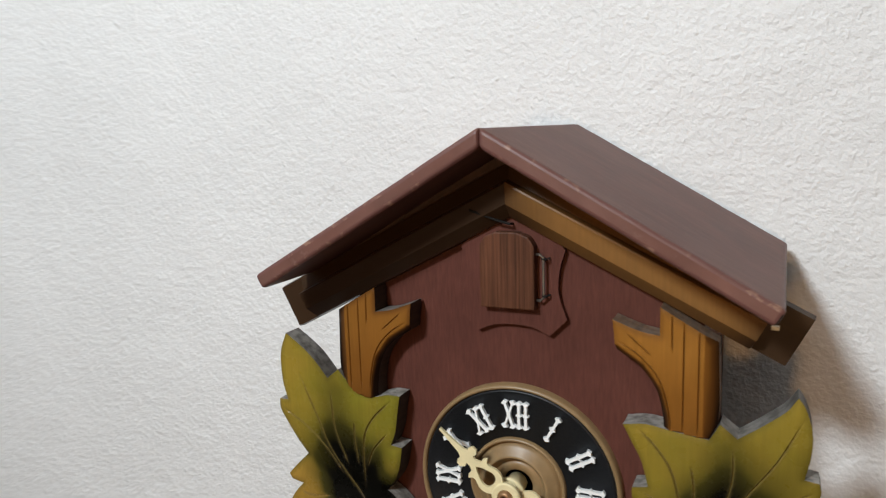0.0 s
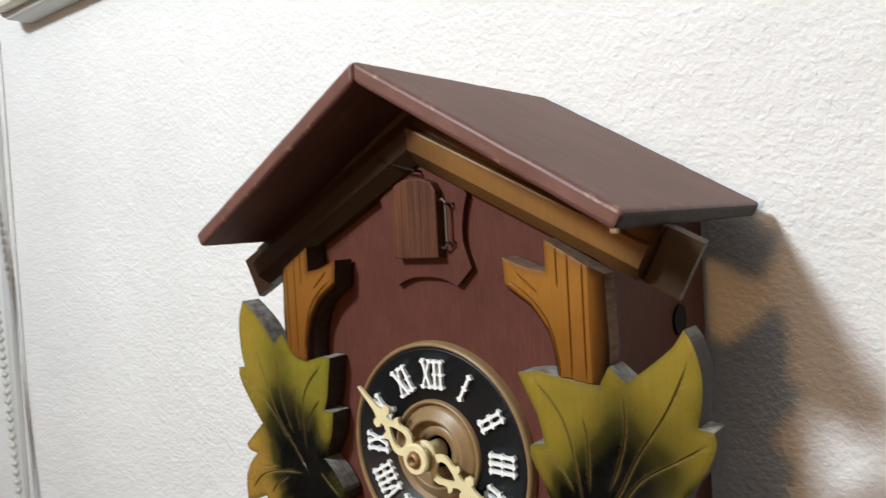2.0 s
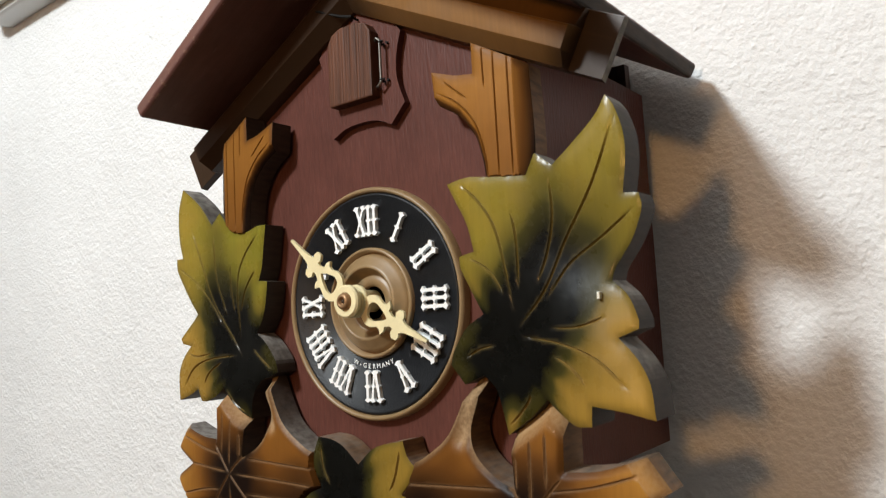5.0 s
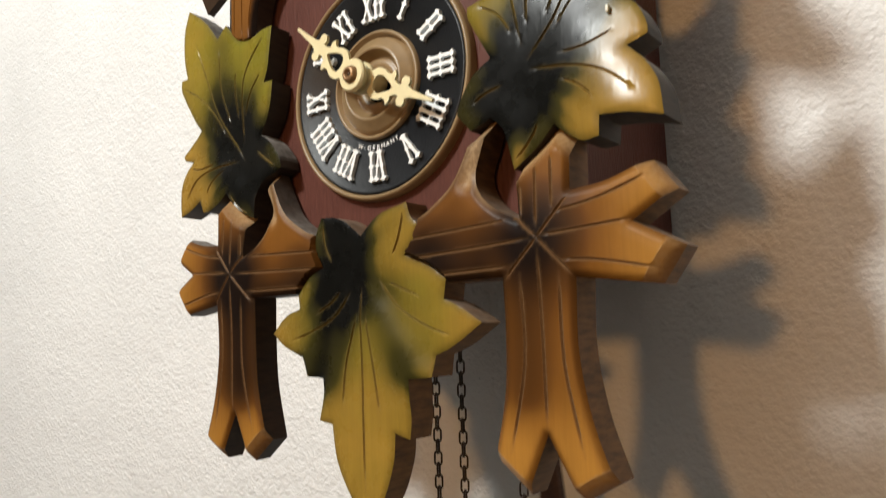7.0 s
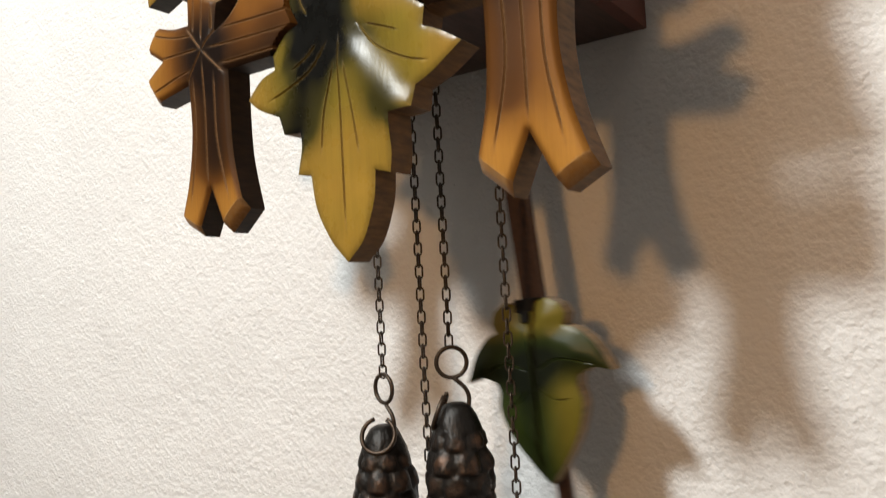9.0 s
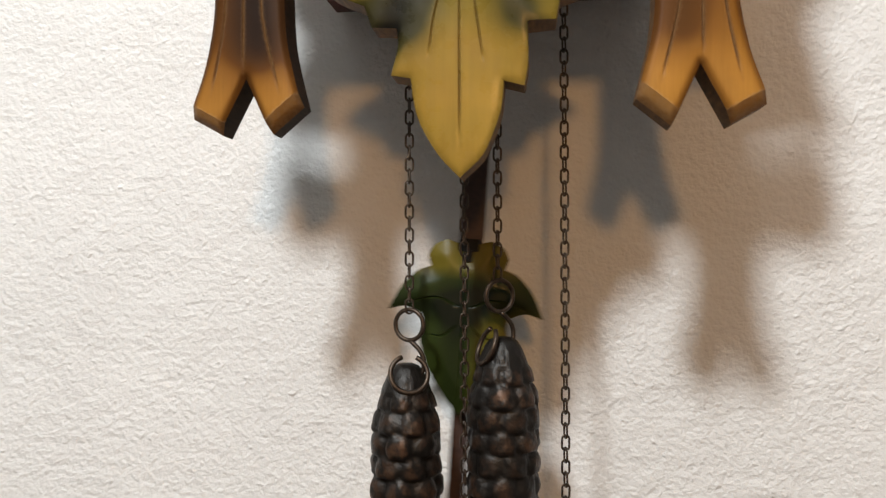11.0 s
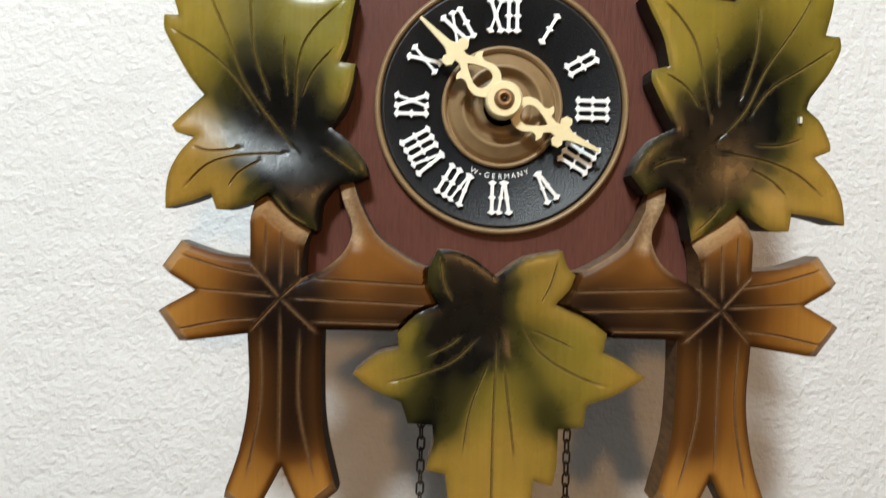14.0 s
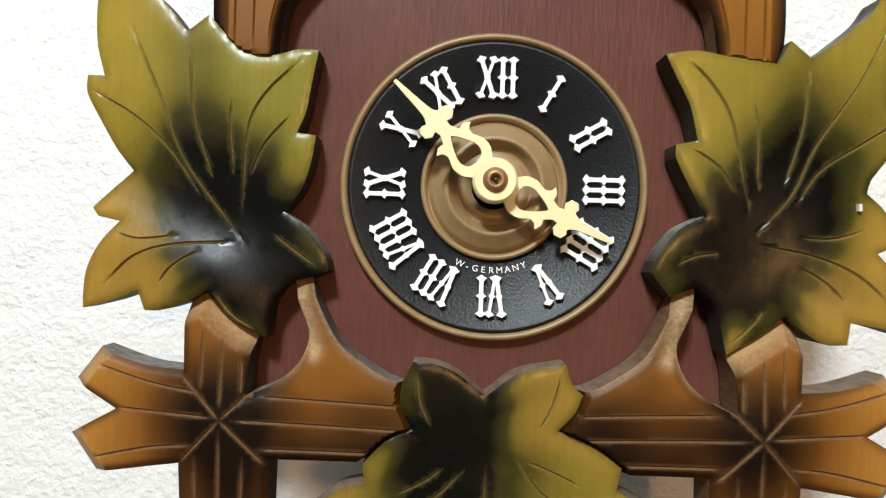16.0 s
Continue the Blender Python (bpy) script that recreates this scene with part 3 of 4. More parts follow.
BRANCH_LINE = [(-71, -27), (-70.5, -46), (-80, -45), (-91, -41.5), (-96.5, -49), (-86, -55.5), (-97.5, -62), (-91.5, -70.5), (-71, -67.5), (-70.5, -85),
               (-73, -101), (-78, -116), (-69, -121), (-61, -105.5), (-54, -121), (-45, -113.5), (-49, -96), (-50, -81), (-50, -66), (-14, -66), (-14, -47.5), (-21, -47.5),
               (-28, -44), (-34.5, -39), (-39, -31.5), (-43, -22), (-47.5, -22), (-44.5, -30), (-42, -37), (-44, -43.5), (-49.5, -48.5), (-56, -51.5), (-55.5, -44),
               (-54, -36), (-53, -26)]
BRANCH_CUTS = [
    [(-61.5, -57), (-52, -48)], [(-61.5, -57), (-70.5, -67)], [(-61.5, -57), (-70, -47.5)], [(-61.5, -57), (-51, -67)],
    [(-63, -56.5), (-86, -55)], [(-66, -51), (-78, -49), (-91, -45)], [(-68, -63), (-78, -64), (-92, -67)],
    [(-59, -57), (-18, -58.5)], [(-52, -51.5), (-18, -53)], [(-53, -63.5), (-18, -64)],
    [(-61.5, -60), (-61.5, -104)], [(-67, -66), (-67, -88), (-71, -110)], [(-56, -66), (-56, -88), (-51, -110)],
    [(-61.5, -38), (-61.5, -54)], [(-66, -36), (-66, -50)], [(-57, -43), (-57, -51)]]


def leaf(name, outline, veins, heart, dark, front, deep, tilt, label):
    def valley(q, wide):
        return sum(w * bar_at(q, a, b, size * wide) for a, b, size, w in dark)

    def shape(q, d):
        facet = sum((sx * (q[:, 0] - a[0]) + sz * (q[:, 1] - a[1])) * bar_at(q, a, b, size) for a, b, sx, sz, size in tilt)
        return 0.25 * np.clip(d / 3, 0, 1) - deep * (1 - np.exp(-0.9 * valley(q, 0.95))) + facet

    def paint(q, d):
        wobble = np.array([noise.noise((x * 0.12, z * 0.12, 3.0)) for x, z in q])
        turn = np.arctan2(q[:, 1] - heart[1], q[:, 0] - heart[0])
        far = np.hypot(q[:, 1] - heart[1], q[:, 0] - heart[0])
        streak = np.array([noise.noise((4.5 * math.cos(w), 4.5 * math.sin(w), 0.03 * k)) for w, k in zip(turn, far)]) * np.clip(far / 14, 0, 1)
        s = 1 - np.exp(-0.9 * valley(q, 1.88) ** 1.3 * (1 + 0.15 * wobble + 0.25 * streak))
        s += (0.44 if name == "leaf" else 0.26) * np.exp(-(far / (26 if name == "leaf" else 28)) ** 2) * np.clip(0.9 + 0.7 * streak, 0, 1.3) + 0.2 * np.exp(-(d / 1.2) ** 2)
        s += 0.0 if name == "leaf" else 0.08
        if name == "leaf":
            ochre = 0.38 if heart[0] > 0 else 0.12 + 0.35 * np.clip((-62 - q[:, 0]) / 30, 0, 1)
            return s, np.clip((6 - q[:, 1]) / 24, 0, 1) * 0.9 + 0.12 * wobble + ochre
        return s, np.clip((np.abs(q[:, 0]) - 24) / 18, 0, 1) * 0.6 + np.clip((-84 - q[:, 1]) / 30, 0, 0.45) + np.clip((q[:, 1] + 66) / 14, 0, 0.4) + 0.1 * wobble + 0.42
    # Pale veins stand for glints off the varnish in the cuts.
    return carved(name, clock, outline, veins, front, BOARD + 0.0006, [LEAF, EDGE if name == "leaf" else EDGE_BROWN], shape, paint, label, bare_glint=0.2)


ENDS = [(-91, -41.5), (-96.5, -49), (-97.5, -62), (-91.5, -70.5), (-78, -116), (-69, -121), (-54, -121), (-45, -113.5)]


def branches(s):
    flip = lambda line: [((x if s < 0 else -x + 1.2), z - (0 if s < 0 else 0.6)) for x, z in line]
    cx = -61.5 if s < 0 else 62

    over = LEFT_LEAF if s < 0 else RIGHT_LEAF

    def shape(q, d):
        h = 0.35 * np.clip(d / 4, 0, 1) + 1.0 * bump_at(q, cx, -57, 14)
        h -= 5.5 * np.clip(1 - gap_to(q, over) / 4.5, 0, 1)
        for a, b in zip(flip(ENDS[::2]), flip(ENDS[1::2])):
            h -= 3.0 * np.clip(1 - to_line(q, np.array([a], float), np.array([b], float))[0][:, 0] / 3.6, 0, 1)
        h -= 1.6 * bar_at(q, (cx * 0.725, -26), (cx * 0.655, -40), 2.4)
        return h - 5.5 * np.clip(1 - gap_to(q, CENTRE_LEAF) / 1.2, 0, 1)

    def paint(q, d):
        mid = 1.0 * bump_at(q, cx, -57, 12) + (0.44 if s < 0 else 0.2) * bar_at(q, (cx, -57), (cx, -90), 13) + (0.17 if s < 0 else 0.11)
        stem = bar_at(q, (cx - s * 4, -60), (cx - s * 5, -96), 7) * (0.95 if s < 0 else 0.5)
        arm = bar_at(q, (cx * 0.7, -65), (cx * 0.2, -65), 5) * 0.7 + bump_at(q, cx * 0.42, -58, 10) * (0.45 if s < 0 else 0.8)
        heart = 0.7 * bump_at(q, cx * 0.80, -22, 12) + bar_at(q, (cx * 0.72, -58), (cx * 0.3, -58), 8) * (0.2 if s < 0 else 0.55) + (bar_at(q, (cx * 0.72, -26), (cx * 0.6, -44), 7) * 0.25 if s > 0 else 0)
        near = np.clip(1 - gap_to(q, over) / 3.0, 0, 1)
        hook = np.clip(1 - d / 1.6, 0, 1) * np.clip((np.abs(q[:, 0]) - 16) / 4, 0, 1) * np.clip((55 - np.abs(q[:, 0])) / 4, 0, 1) * np.clip((q[:, 1] + 50) / 4, 0, 1)
        raw = 0.85 * np.clip(1.25 - gap_to(q, over) / 4.5, 0, 1) * np.clip((-27 - q[:, 1]) / 5, 0, 1) * np.clip((np.abs(q[:, 0]) - 47) / 3, 0, 1)
        # This pale bar paints the gloss seen in the hook's hollow.
        raw = raw + 0.9 * bar_at(q, (cx * 0.725, -26), (cx * 0.655, -40), 2.0)
        for a, b in zip(flip(ENDS[::2]), flip(ENDS[1::2])):
            raw = np.maximum(raw, 0.36 * (to_line(q, np.array([a], float), np.array([b], float))[0][:, 0] < 3.7))
        return (1 - 0.7 * near) * (1 - np.exp(-2.1 * (mid + 0.6 * stem + 0.75 * arm + 0.85 * heart + 0.3 * np.exp(-(d / 1.5) ** 2)) ** 1.3)), near + np.clip((np.abs(q[:, 0]) - 78) / 16, 0, 1) + np.clip((-84 - q[:, 1]) / 30, 0, 1), np.maximum(raw, 0.5 * hook)
    creases = []
    for a, b in zip(flip(ENDS[::2]), flip(ENDS[1::2])):
        a, b = np.array(a), np.array(b)
        d = (b - a) / np.linalg.norm(b - a)
        n = np.array([-d[1], d[0]])
        n *= np.sign(n @ (np.array([cx, -57]) - (a + b) / 2))
        creases.append([tuple(a + 3.6 * n - 2.5 * d), tuple(b + 3.6 * n + 2.5 * d)])
    # Grooves are paled: bare wood and dust, with highlights painted in.
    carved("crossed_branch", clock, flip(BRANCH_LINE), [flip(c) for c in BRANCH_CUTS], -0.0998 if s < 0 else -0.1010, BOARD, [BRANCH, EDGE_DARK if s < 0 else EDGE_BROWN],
           shape, paint, "orange-brown carved crossed branches", cut=(0.46, 0.5), rim=(1.5, 0.9), creases=creases, line_tone=0.6, bare_glint=0.28, grid=0.75)


# ---- dial and fittings ----


def stroke(bm, a, b, width, y0, y1, knot=0.8):
    """One raised bar of a numeral with diamond ends and a small knot, on the (x, z) plane."""
    a, b = np.array(a, float), np.array(b, float)
    d = (b - a) / np.linalg.norm(b - a)
    n = np.array([-d[1], d[0]])
    w = width / 2
    m = (a + b) / 2
    ser = 1.29
    line = [a - d * 0.35, a + n * ser + d * 0.45, a + n * w + d * 1.2, m + n * w - d * 0.6, m + n * knot, m + n * w + d * 0.6, b + n * w - d * 1.2, b + n * ser - d * 0.45, b + d * 0.35,
            b - n * ser - d * 0.45, b - n * w - d * 1.2, m - n * w + d * 0.6, m - n * knot, m - n * w - d * 0.6, a - n * w + d * 1.2, a - n * ser + d * 0.45]
    lo = [bm.verts.new((x * MM, y0, z * MM)) for x, z in line]
    hi = [bm.verts.new((x * MM, y1, z * MM)) for x, z in line]
    k = len(line)
    bm.faces.new(hi)
    for i in range(k):
        bm.faces.new((lo[i], lo[(i + 1) % k], hi[(i + 1) % k], hi[i]))


def numeral(text):
    """Strokes of a Roman numeral, 10.4 mm high, centred."""
    wide = {"I": 2.5, "V": 4.6, "X": 5.0}
    total = sum(wide[c] for c in text)
    bm, x, y0, y1 = bmesh.new(), -total / 2, -0.0886, -0.0900
    for k, c in enumerate(text):
        w, up = wide[c], 4.8
        e = k * 0.00004
        if c == "I":
            stroke(bm, (x + w / 2, -up), (x + w / 2, up), 1.02, y0, y1 - e, 1.27)
        elif c == "V":
            stroke(bm, (x + 0.7, up), (x + w / 2, -up), 1.02, y0, y1 - e)
            stroke(bm, (x + w - 0.7, up), (x + w / 2 + 0.3, -up), 0.75, y0, y1 - e - 0.00002)
        else:
            stroke(bm, (x + 0.8, up), (x + w - 0.8, -up), 1.02, y0, y1 - e)
            stroke(bm, (x + w - 0.8, up), (x + 0.8, -up), 0.75, y0, y1 - e - 0.00002)
        x += w
    bmesh.ops.recalc_face_normals(bm, faces=bm.faces)
    return bm


def hand_mesh(length):
    """A pierced ivory hand pointing up: ring, open heart, trefoil and spear."""
    L = length
    right = [(3.0, 3.8), (4.7, 6.2), (4.9, 8.8), (3.9, 11.2), (4.2, 12.6), (5.5, 13.4), (4.1, 14.4), (2.6, 14.2), (1.6, 16.2), (1.8, 17.5), (3.2, 17.1), (4.6, 18.1), (4.5, 19.9), (3.2, 20.6), (2.2, 20.2), (1.35, 21.6), (1.05, 23.4), (0.4, L)]
    left = [(-x, z) for x, z in right][::-1]
    outer = np.array([(0, 4.2)] + right + left)
    hole = np.array([(0, 6.0), (2.2, 6.6), (2.9, 8.6), (2.0, 11.2), (0.8, 13.4), (0, 14.3), (-0.8, 13.4), (-2.0, 11.2), (-2.9, 8.6), (-2.2, 6.6)])
    from mathutils.geometry import delaunay_2d_cdt
    o, h = curved(outer, 0.7, 50), curved(hole, 0.7, 60)
    pts = [Vector(p) for p in np.concatenate([o, h])]
    n, k = len(o), len(h)
    edges = [(i, (i + 1) % n) for i in range(n)] + [(n + i, n + (i + 1) % k) for i in range(k)]
    vs, _, fs, *_ = delaunay_2d_cdt(pts, edges, [], 1, 1e-4)
    bm = bmesh.new()
    made = [bm.verts.new((v.x * MM, 0, v.y * MM)) for v in vs]
    for f in fs:
        c = np.mean([tuple(vs[i]) for i in f], axis=0)
        if not inside(c[None], h)[0]:
            bm.faces.new([made[i] for i in f])
    got = bmesh.ops.extrude_face_region(bm, geom=list(bm.faces))
    for g in got["geom"]:
        if isinstance(g, bmesh.types.BMVert):
            g.co.y = -0.0011
    bmesh.ops.recalc_face_normals(bm, faces=bm.faces)
    ring = lathe([(0.0029, 0.0), (0.0052, 0.0), (0.0052, -0.0010), (0.0047, -0.0016), (0.0029, -0.0016), (0.0029, 0.0)], 32)
    me = bpy.data.meshes.new("ring")
    ring.to_mesh(me)
    ring.free()
    bm.from_mesh(me)
    return bm


def dial():
    prof = [(0, -0.0872), (0.0175, -0.0872), (0.018, -0.0886), (0.0335, -0.0886), (0.0345, -0.0896), (0.0352, -0.0896), (0.0357, -0.0880), (0.0357, -0.0850)]
    face = part("dial", lathe(prof, 96), BLACK, clock, "black dial plate with raised white numerals", True)
    face.location = (0.0004, -0.0016, -0.0006)
    rim = [(0.0353, -0.0850), (0.0356, -0.0893), (0.0361, -0.0903), (0.0368, -0.0903), (0.0374, -0.0892), (0.0376, -0.0850)]
    part("rim", lathe(rim, 96), TAN, face, "tan plastic rim", True)
    boss = [(0.0052, -0.0868), (0.0056, -0.0884), (0.0086, -0.0887), (0.0090, -0.0878), (0.0094, -0.0889), (0.0106, -0.0898), (0.0110, -0.0914), (0.0116, -0.0918), (0.0122, -0.0912), (0.0146, -0.0897),
            (0.0156, -0.0890), (0.0159, -0.0876), (0.0163, -0.0876), (0.0166, -0.0900), (0.0173, -0.0902), (0.0178, -0.0896), (0.0179, -0.0860)]
    part("centre_boss", lathe(boss, 72), TAN, face, "tan stepped boss", True)
    part("arbor_bush", lathe([(0, -0.0872), (0.0055, -0.0872), (0.0055, -0.0855), (0, -0.0855)], 32), RUBBER, face)
    for i, text in enumerate(("XII", "I", "II", "III", "IIII", "V", "VI", "VII", "VIII", "IX", "X", "XI")):
        ob = part("numeral", numeral(text), WHITE, face)
        ob.matrix_basis = pose(0, 0, 0, 0, 30 * i, 0) @ pose(0, 0, 0.0265)
    word = "W-GERMANY"
    for i, c in enumerate(word):
        cu = bpy.data.curves.new("letter", "FONT")
        cu.body, cu.size, cu.extrude, cu.align_x, cu.align_y = c, 0.0022, 0.0001, "CENTER", "CENTER"
        tmp = new("tmp", cu)
        me = bpy.data.meshes.new_from_object(tmp)
        bpy.data.objects.remove(tmp)
        me.materials.clear()
        me.materials.append(WHITE)
        ob = new("letter", me)
        ob.parent = face
        ob.matrix_basis = pose(0, -0.0888, 0, 0, -(i - 4) * 5.6, 0) @ pose(0, 0, -0.0203) @ pose(0, 0, 0, 90, 0, 0)
    tubes = [(0.0, -0.0995), (0.0032, -0.0995), (0.0036, -0.0985), (0.0036, -0.087), (0, -0.087)]
    part("arbor", lathe(tubes, 28), IVORY, clock, smooth=True)
    hour = part("hour_hand", hand_mesh(31.0), IVORY, clock, "ivory pierced hour hand")
    hour.matrix_basis = pose(0, -0.0965, 0, 0, 115.5, 0)
    minute = part("minute_hand", hand_mesh(32.5), IVORY, clock, "ivory pierced minute hand")
    nut = [(0, -0.1024), (0.0011, -0.1024), (0.0012, -0.1035), (0.0016, -0.1037), (0.0023, -0.1033), (0.0028, -0.1022), (0.0028, -0.0990), (0, -0.0990)]
    cap = part("hand_nut", lathe(nut, 32), BRASS, clock, "brown brass nut", True)
    part("pin", lathe([(0, -0.1032), (0.0005, -0.1031), (0.0007, -0.1026), (0.0007, -0.1018), (0, -0.1018)], 16), IRON, cap, "dark arbor pin", True)
    return minute


def cuckoo_door():
    plaque = [(0, 97), (12, 92), (18.5, 85), (16.5, 78), (16.2, 70), (19, 61.5), (13, 55.5), (7, 58), (0, 58.6), (-7, 58), (-13, 55.5), (-19, 61.5), (-16.2, 70), (-16.5, 78), (-18.5, 85), (-12, 92)]
    bm = prism([tuple(p) for p in curved(plaque, 2.0, 45)], PANEL + 0.002, PANEL - 0.0026)
    part("door_surround", bm, MAROON, clock, "maroon scalloped plaque")
    pts = [(-10.3, 65), (9.0, 65), (9.0, 86.5), (7.0, 89.5), (3.0, 91), (-4.5, 91), (-8.3, 89.5), (-10.3, 86.5)]
    door = part("cuckoo_door", prism(pts, -0.0900, -0.0950, 0.0005), DOOR, clock, "walnut-grained little door")
    wire = [(0.0088, -0.0925, 0.0835), (0.0105, -0.0935, 0.0838), (0.0118, -0.0935, 0.0828), (0.0118, -0.0935, 0.0692), (0.0105, -0.0935, 0.0680), (0.0088, -0.0925, 0.0682)]
    part("hinge_wire", tube(wire, 0.00045), STEEL, door)
    for z in (0.0822, 0.0698):
        eye = [(0.0122 + 0.0011 * math.cos(w), -0.0920 + 0.0018 * math.sin(w), z) for w in np.linspace(0, 5.6, 12)]
        part("hinge_eye", tube(eye, 0.0004), RUBBER, clock)
    part("latch_wire", tube([(-0.0125, -0.0975, 0.0985), (-0.004, -0.0950, 0.0950), (0.0005, -0.0945, 0.0938), (0.0008, -0.0870, 0.0930)], 0.00045), RUBBER, clock)


case()
roof()
for side in (-1, 1):
    bracket(side)
    branches(side)
leaf("leaf", [(x, z + (1.2 if z > 35 and x < -78 else 0)) for x, z in LEFT_LEAF], LEFT_VEINS, (-60, -18), [((-50, -25), (-61, -12), 6.5, 1.6), ((-61, -12), (-70, 4), 6, 0.85), ((-70, 4), (-71, 27), 4.5, 0.58), ((-59, -8), (-56, 6), 4, 0.4), ((-80, -2), (-68, -8), 5, 0.25)], -0.0978, 0.5, [((-92, -8), (-64, -19), -0.08, -0.225, 14)],
     "carved green leaf with a sprayed black heart")
leaf("leaf", RIGHT_LEAF, RIGHT_VEINS, (60, -16), [((57, -16), (64, -6), 6.5, 1.6), ((64, -6), (69, 8), 5.5, 0.75), ((69, 8), (70, 25), 4.5, 0.56), ((43, -20), (56, -17), 5.5, 0.6), ((66, -4), (84, 5), 5.5, 0.5), ((76, 8), (90, 24), 4.5, 0.36), ((62, -14), (74, -10), 5, 0.3)], -0.0985, 0.4, [((82, -2), (90, -27), -0.085, -0.18, 17)],
     "carved green leaf with a sprayed black heart")
leaf("centre_leaf", CENTRE_LEAF, CENTRE_VEINS, (-8, -58), [((-8, -47), (-10, -66), 5, 1.7), ((-10, -66), (-18, -90), 4.8, 0.95), ((-18, -91), (-26, -89), 4, 0.35), ((-1, -54), (-2, -68), 3.4, 0.6), ((9, -70), (15, -90), 3.8, 0.5), ((16, -92), (22, -86), 4, 0.3)], -0.0990, 0.5, [((9, -72), (25, -93), -0.24, -0.205, 8.5)],
     "carved yellow-green leaf with a sprayed black heart")
minute_hand = dial()
part("paint_chip", box(bmesh.new(), (0.0838, -0.1002, -0.0044), (0.0846, -0.0985, -0.0026), 0.0002), CREAM, clock, "white fleck of paint on the leaf")
cuckoo_door()

# ---- pendulum, chains and weights ----
PIVOT = (0.009, -0.038, Z0 + 0.033)
pendulum = thing("pendulum", PIVOT, "dark wooden pendulum rod with a carved green leaf bob", "pendulum")


def pendulum_parts():
    part("rod", box(bmesh.new(), (-0.0042, -0.0016, -0.196), (0.0042, 0.0016, -0.118), 0.0006), DARK, pendulum)
    hanger = box(bmesh.new(), (-0.0030, -0.0007, -0.122), (0.0014, 0.0007, 0.0), 0.0003)
    part("hanger", box(hanger, (0.0010, -0.0009, -0.1165), (0.0040, 0.0009, -0.1125), 0.0003), RUBBER, pendulum, "blackened hanger strip")
    part("clip", box(box(bmesh.new(), (-0.0036, -0.0080, -0.1870), (0.0036, 0.0018, -0.1825), 0.0006), (-0.0016, -0.0088, -0.1905), (0.0016, -0.0060, -0.1865), 0.0005), RUBBER, pendulum, "blackened clip")
    part("tail", box(bmesh.new(), (-0.0028, 0.0004, -0.281), (0.0028, 0.0030, -0.19), 0.0006), DARK, pendulum)
    half = [(0, -188), (4, -184.5), (9, -183), (14, -185.5), (16, -189), (14.5, -192.5), (20, -194.5), (26, -200), (31, -208.5), (24, -207), (17.5, -209), (16.5, -212), (17.5, -218), (14, -227), (7, -236), (0, -243)]
    half = [(0.86 * x, z) for x, z in half]
    line = half + [(-x, z) for x, z in half[-2:0:-1]]
    veins = [[(0, -192), (0, -218), (0, -244)], [(-2, -206), (-10, -203), (-21, -206)], [(2, -206), (10, -203), (21, -206)], [(2, -212), (7, -216), (12, -216)], [(-2, -212), (-7, -216), (-12, -216)]]
    carved("leaf_bob", pendulum, line, veins, -0.0072, 0.0004, [BOB, EDGE_TAN], lambda q, d: 2.0 * np.clip(d / 6, 0, 1),
           lambda q, d: (0.9 * bump_at(q, 0, -206, 9) + 0.7 * bar_at(q, (0, -206), (-26, -206), 5) + 0.7 * bar_at(q, (6, -203), (26, -206), 5) + 0.6 * bar_at(q, (-3, -206), (-3, -240), 5), np.clip((q[:, 0] - 1) / 9, 0, 1) * np.clip((-203 - q[:, 1]) / 10, 0, 1) + np.clip((q[:, 1] + 197) / 5, 0, 1)), "dark green carved leaf")


pendulum_parts()
LINK = None


def chain(x, y, top, bottom, lean, label):
    """A hanging chain of oval wire links, each turned a quarter."""
    global LINK
    ob = thing("chain", (x, y, Z0 + bottom), label, "chain", "clock chains")
    if LINK is None:
        half, r = 0.0020, 0.00125
        pts = [(r * math.cos(w), 0, half * (1 if math.sin(w) > 0 else -1) * 0.55 + r * math.sin(w)) for w in np.linspace(0, 2 * math.pi, 14, endpoint=False) + 0.11]
        bm = tube(pts, 0.00036, True, 6)
        LINK = bpy.data.meshes.new("link")
        bm.to_mesh(LINK)
        bm.free()
        LINK.materials.append(IRON)
        for p in LINK.polygons:
            p.use_smooth = True
    pitch = 0.00385
    n = int((top - bottom) / pitch)
    for i in range(n):
        k = new("link", LINK)
        k.parent = ob
        k.matrix_basis = pose(lean * i / n, 0, i * pitch, 0, 0, 20 + 90 * (i % 2))
    return ob


CHAINS = ((-0.0215, -0.060, -0.1715, 0.0), (-0.0035, -0.060, -0.330, 0.0), (0.0072, -0.060, -0.1610, 0.0), (0.0285, -0.058, -0.330, 0.0))
for x, y, low, lean in CHAINS:
    chain(x, y, -0.050, low, lean, "browned iron clock chain hanging from the case")


def hook(x, y, z, turn, label):
    """Ring and S hook that join a chain to its weight."""
    ob = thing("hook", (x, y, Z0 + z), label, "hook", "weight hooks")
    ob.rotation_euler = (0, 0, radians(turn))
    ring = [(0.0050 * math.cos(w), 0, 0.0050 * math.sin(w)) for w in np.linspace(0, 2 * math.pi, 28, endpoint=False)]
    part("ring", tube(ring, 0.00075, True), IRON, ob, smooth=True)
    bend = [(0.0005, 0, -0.0052), (0.0040, 0, -0.0085), (0.0052, 0, -0.0120), (0.0042, 0, -0.0158), (0.0012, 0, -0.0172), (-0.0022, 0, -0.0160)]
    part("shank", tube([tuple(p) for p in smooth_line3(bend)], 0.00075), IRON, ob, smooth=True)


